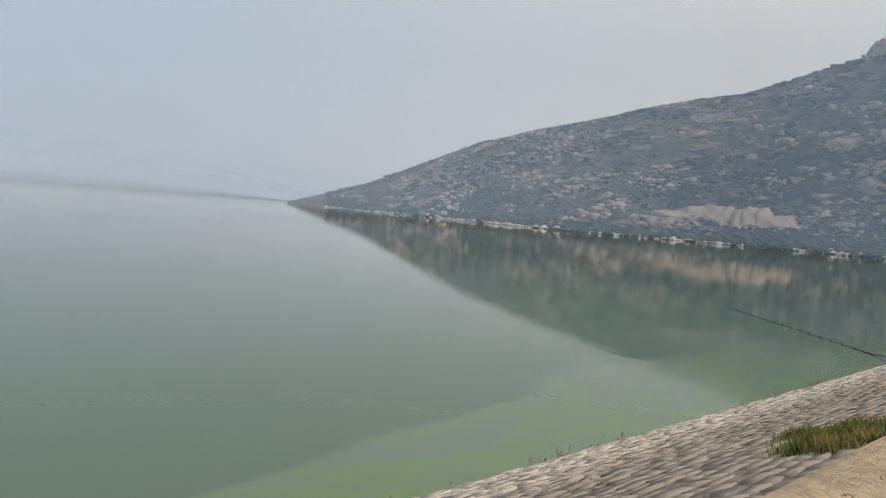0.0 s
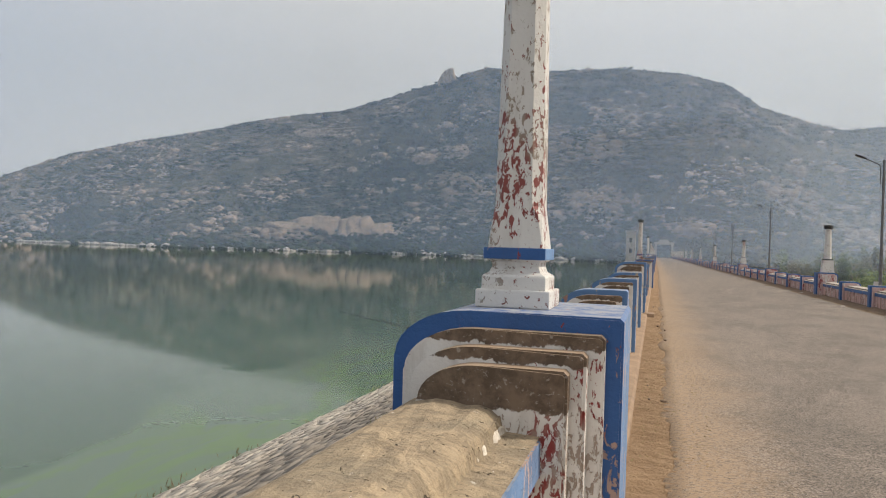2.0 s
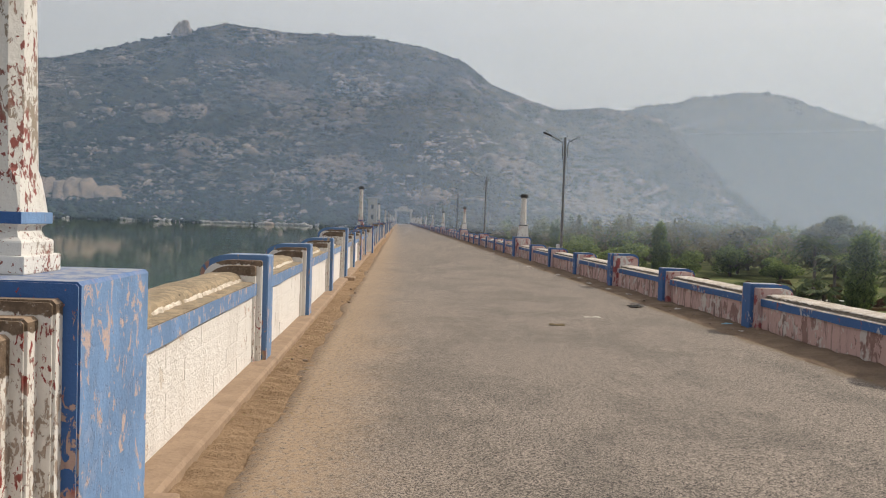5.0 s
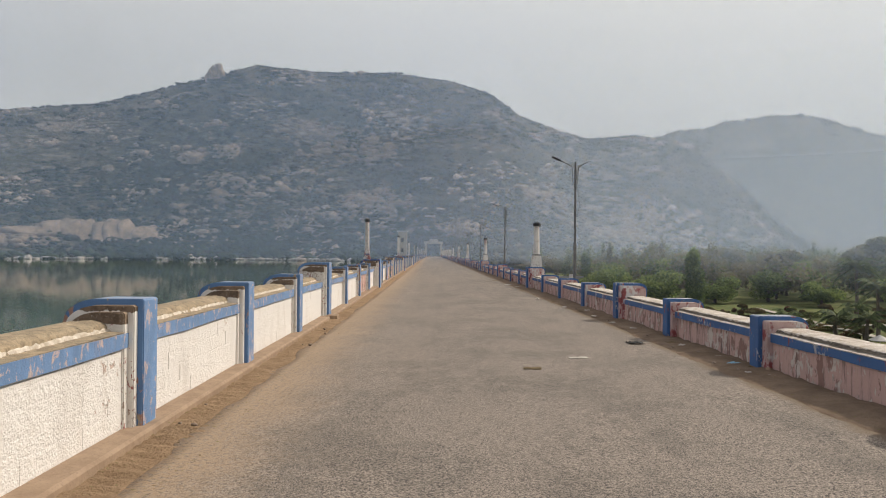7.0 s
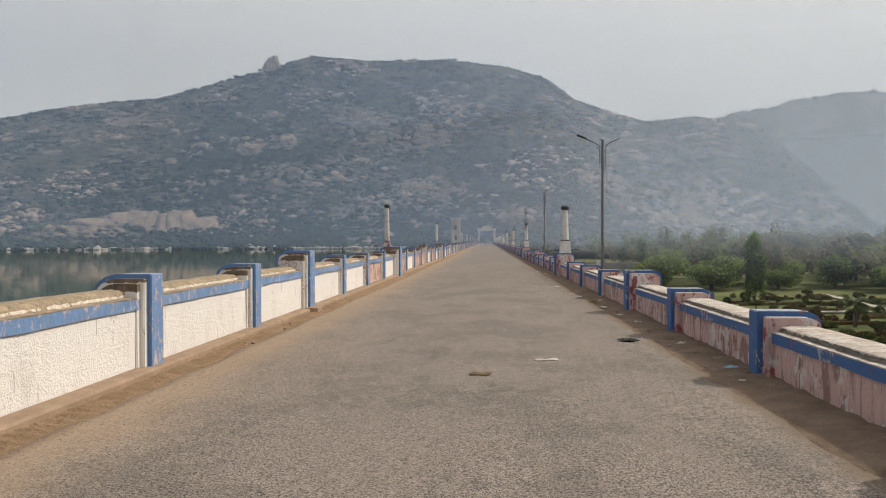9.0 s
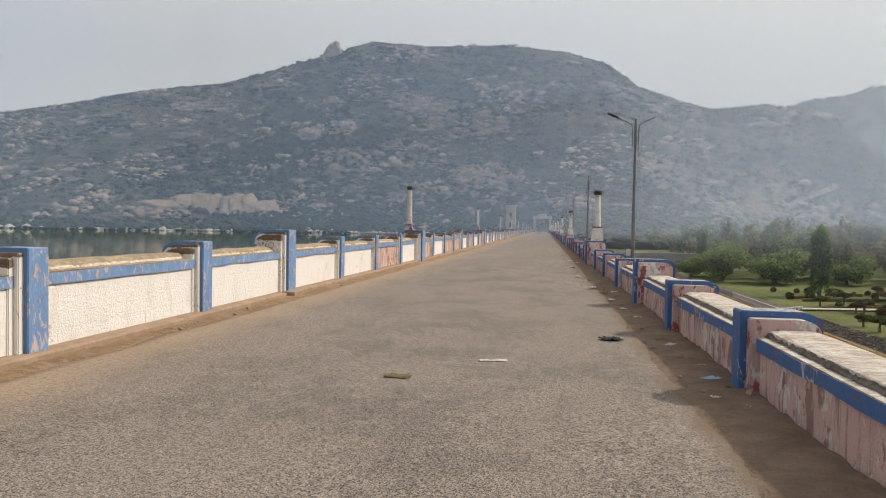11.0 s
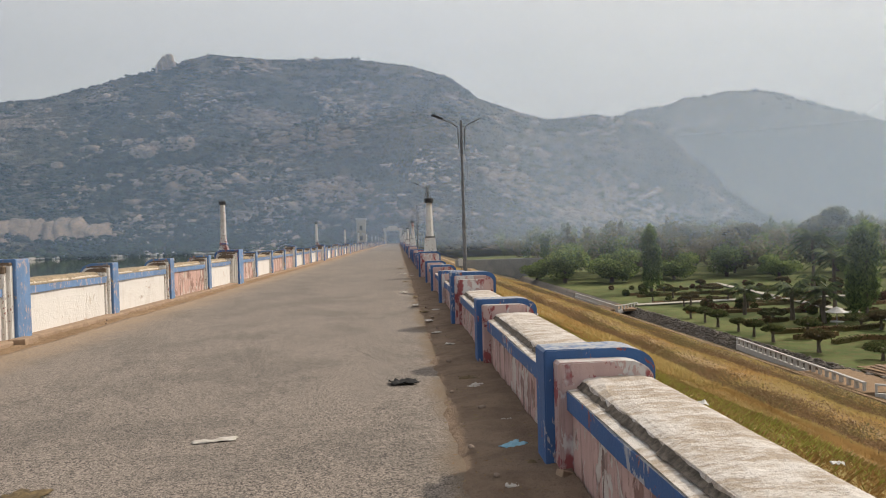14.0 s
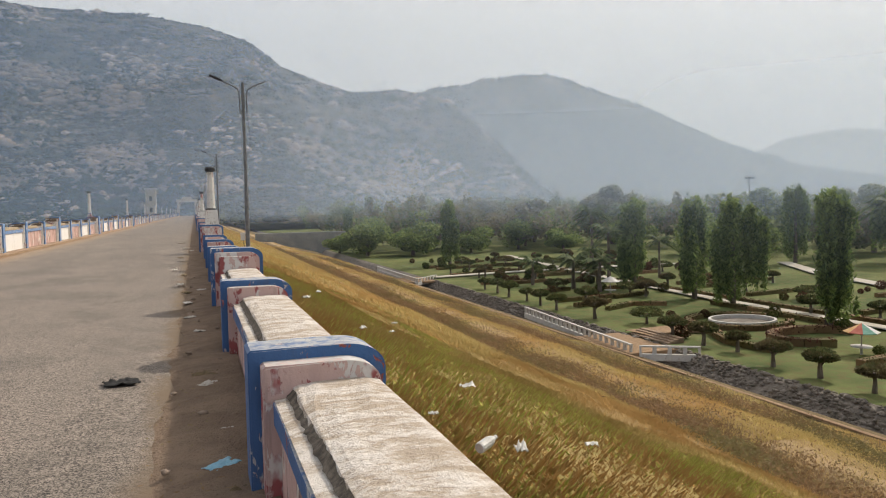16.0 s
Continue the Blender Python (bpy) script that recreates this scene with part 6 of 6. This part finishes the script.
crumpled("black_rag", 6.04, 12.3, 0.012, 0.26, 0.19, 0.075, 10, BLACK_CLOTH, 1, "crumpled black cloth lying on the road", "rag")
crumpled("paper_strip", 4.7, 10.45, 0.018, 0.3, 0.07, 0.035, 14, PAPER, 2, "torn strip of white paper on the road", "paper")
crumpled("brown_rag", 3.9, 9.48, 0.018, 0.22, 0.15, 0.035, -8, BROWN_RAG, 3, "flattened brown rag on the road", "rag")
crumpled("face_mask", 6.74, 9.95, 0.035, 0.19, 0.11, 0.03, 40, MASK_BLUE, 4, "discarded pale blue face mask in the dirt", "mask")
bits = [(6.68, 12.3, 0.2), (6.7, 11.9, 0.16), (6.5, 17.4, 0.18), (6.84, 9.55, 0.14), (6.9, 9.42, 0.12), (6.35, 20.4, 0.2), (6.48, 18.9, 0.16), (6.72, 19.2, 0.14), (6.15, 24.2, 0.2), (6.76, 11.3, 0.1), (6.8, 10.6, 0.1), (6.3, 35.0, 0.3), (6.2, 29.0, 0.25), (6.66, 14.6, 0.12), (6.55, 15.8, 0.14), (6.4, 22.5, 0.16), (6.78, 8.9, 0.1), (6.62, 9.2, 0.09), (6.1, 40.0, 0.3), (6.5, 33.0, 0.2)]
for i, (x, y, size) in enumerate(bits):
    tagged(crumpled("paper_scrap", x, y, 0.03, size, size * 0.6, 0.04, 53 * i, PAPER if i % 3 else BROWN_RAG, 10 + i, "small dirty paper scrap in the dirt strip", "paper"), group="scraps in the dirt")
for i, (x, y, size, h) in enumerate([(9.37, 13.2, 0.3, 0.12), (8.6, 10.2, 0.2, 0.14), (9.77, 11.3, 0.2, 0.08), (8.46, 18.7, 0.28, 0.16), (8.2, 10.8, 0.12, 0.06), (10.6, 21.0, 0.25, 0.1), (8.9, 16.2, 0.2, 0.1), (12.0, 26.0, 0.3, 0.12), (9.2, 22.0, 0.25, 0.1)]):
    tagged(crumpled("plastic_bag", x, y, float(ground_z(np.float64(x), np.float64(y))) + 0.1, size * 0.55, size * 0.4, h * 0.7, 77 * i, PLASTIC, 40 + i, "white plastic bag caught in the slope grass", "bag"), group="bags in the grass")
bottle = thing("plastic_bottle", "crushed white plastic bottle in the slope grass", "bottle", at=(8.17, 9.85, -0.02, 0, 84, 35))
part("body", stacked([(0.03, 0), (0.034, 0.01), (0.034, 0.1), (0.028, 0.13), (0.013, 0.16)], 12), PLASTIC, bottle)
part("neck", stacked([(0.012, 0.16), (0.013, 0.185)], 10), PLASTIC, bottle)
gen = np.random.default_rng(33)
for i in range(26):
    near_kerb = i < 9
    x, y = (gen.uniform(0.36, 0.75), gen.uniform(6, 20)) if near_kerb else (gen.uniform(6.45, 6.95), gen.uniform(8.5, 22))
    v, f = lumps(np.array([[0, 0, 0]]), np.array([gen.uniform(0.012, 0.035)]), gen, 1, 0.7, 0.25)
    ob = fast("pebble", v, f, STONE)
    ob.matrix_basis = pose(x, y, 0.05)
    tagged(ob, "small stone lying in the roadside dirt", "stone", "pebbles by the road")
mound = part("foot_block", block(0.24, 0.42, 2.3, 2.56, -0.06, 0.085, 0.03), KERB, None)
tagged(mound, "sandy plaster lump at a post foot", "block")
joint = part("foot_block", block(0.2, 0.46, 16.35, 16.75, -0.02, 0.1, 0.02), KERB, None)
tagged(joint, "loose plastered block at a post foot", "block")
brick_bits = part("brick_piece", block(-0.05, 0.05, -0.03, 0.03, 0, 0.05, 0.008), KERB, None)
brick_bits.matrix_basis = pose(6.92, 9.28, 0.03, 0, 20, 30)
tagged(brick_bits, "broken brick piece beside the post", "brick")
gen = np.random.default_rng(35)
n = 2600
x, y = np.where(gen.uniform(0, 1, n) < 0.45, gen.uniform(0.34, 0.95, n), gen.uniform(6.3, 6.97, n)), 4 + 26 * gen.uniform(0, 1, n) ** 1.3
v, f = leaf_cloud(np.stack((x, y, np.full(n, 0.045)), 1), 0.05, 0.012, gen)
v[:, 2] = 0.03 + np.abs(v[:, 2] - 0.045) * 0.25 + 0.02
tagged(fast("straw_bits", v, f, BRUSH), "scattered straw and dead leaves along the verges", "straw", kind="stuff")

# ---- blocks of the near lakeside walls ----
block_mesh = None
for a, b in zip(ALL, ALL[1:]):
    if not (1.0 < a < 16.0):
        continue
    wall = next(o for o in bpy.data.objects if o.name.startswith("parapet_wall") and any(c.name.startswith("body") and abs(c.bound_box[0][1] - (a + HALF[kind_of(index_of[a])])) < 0.02 and c.bound_box[0][0] < 3 for c in o.children))
    y0, y1 = a + HALF[kind_of(index_of[a])], b - HALF[kind_of(index_of[b])]
    long = (y1 - y0) / 5
    for row in range(4):
        cuts = [y0 + long * (k + (0.5 if row % 2 else 0)) for k in range(6 if row % 2 == 0 else 5)]
        cuts = sorted({y0, y1, *cuts})
        for ya, yb in zip(cuts, cuts[1:]):
            if block_mesh is None:
                bm = block(-0.5, 0.5, -0.5, 0.5, -0.5, 0.5)
                top = [e for e in bm.edges if all(v.co.x > 0 for v in e.verts)]
                bmesh.ops.bevel(bm, geom=top, offset=0.08, segments=1, affect="EDGES")
                block_mesh = bpy.data.meshes.new("block")
                bm.to_mesh(block_mesh)
                bm.free()
                block_mesh.materials.append(WALL_WHITE)
            z0, z1 = 0.08 + row * 0.158, 0.08 + (row + 1) * 0.158
            ob = new("block", block_mesh)
            ob.parent = wall
            ob.matrix_basis = pose(0.081 + 0.002 * ((row * 7 + int(ya * 13)) % 3), (ya + yb) / 2, (z0 + z1) / 2) @ Matrix.Diagonal((0.012, yb - ya + 0.004, z1 - z0 - 0.0008, 1))

# ---- pitched stones of the bank ----
gen = np.random.default_rng(41)
box_faces = np.array([[0, 1, 2, 3], [0, 4, 5, 1], [1, 5, 6, 2], [2, 6, 7, 3], [3, 7, 4, 0]])
NRM = np.array([-UZ, 0, UX]) * -1.0
NRM = NRM if NRM[2] > 0 else -NRM
stone_v, stone_f, singles = [], [], []
course, k = 0.25, 0
total = 12.3 / abs(UX)
while course < total:
    wide = gen.uniform(0.24, 0.4)
    y = -4.0 + gen.uniform(0, 0.4)
    while y < 85:
        long = gen.uniform(0.32, 0.8) * (1 if y < 35 else 1.8)
        if gen.uniform() > 0.02:
            c = np.array([-0.9 + UX * (course + wide / 2), y + long / 2, -0.42 + UZ * (course + wide / 2)])
            e1, e2 = np.array([UX, 0, UZ]) * (wide / 2 - 0.012), np.array([0, long / 2 - 0.014, 0])
            up = NRM * gen.uniform(0.006, 0.028)
            j = gen.normal(0, 0.014, (8, 3))
            tilt = NRM * gen.normal(0, 0.007, 4)[:, None]
            topv = [c - e1 * 0.93 - e2 * 0.95 + up, c - e1 * 0.93 + e2 * 0.95 + up, c + e1 * 0.93 + e2 * 0.95 + up, c + e1 * 0.93 - e2 * 0.95 + up]
            low = [c - e1 - e2 - NRM * 0.06, c - e1 + e2 - NRM * 0.06, c + e1 + e2 - NRM * 0.06, c + e1 - e2 - NRM * 0.06]
            q = np.array(topv + low) + j
            q[:4] += tilt
            if 6.0 < y < 14.0 and 2.0 < course < 6.0 and len(singles) < 290:
                singles.append(q)
            else:
                stone_v.append(q)
        y += long
    course += wide
m = len(stone_v)
rest = fast("pitched_stones", np.concatenate(stone_v), (box_faces[None] + (np.arange(m) * 8)[:, None, None]).reshape(-1, 4), BANK_STONE, bank)
tagged(rest, "rows of rough pitched stones", kind="stuff")
for q in singles:
    fast("stone", q, box_faces, BANK_STONE, bank)
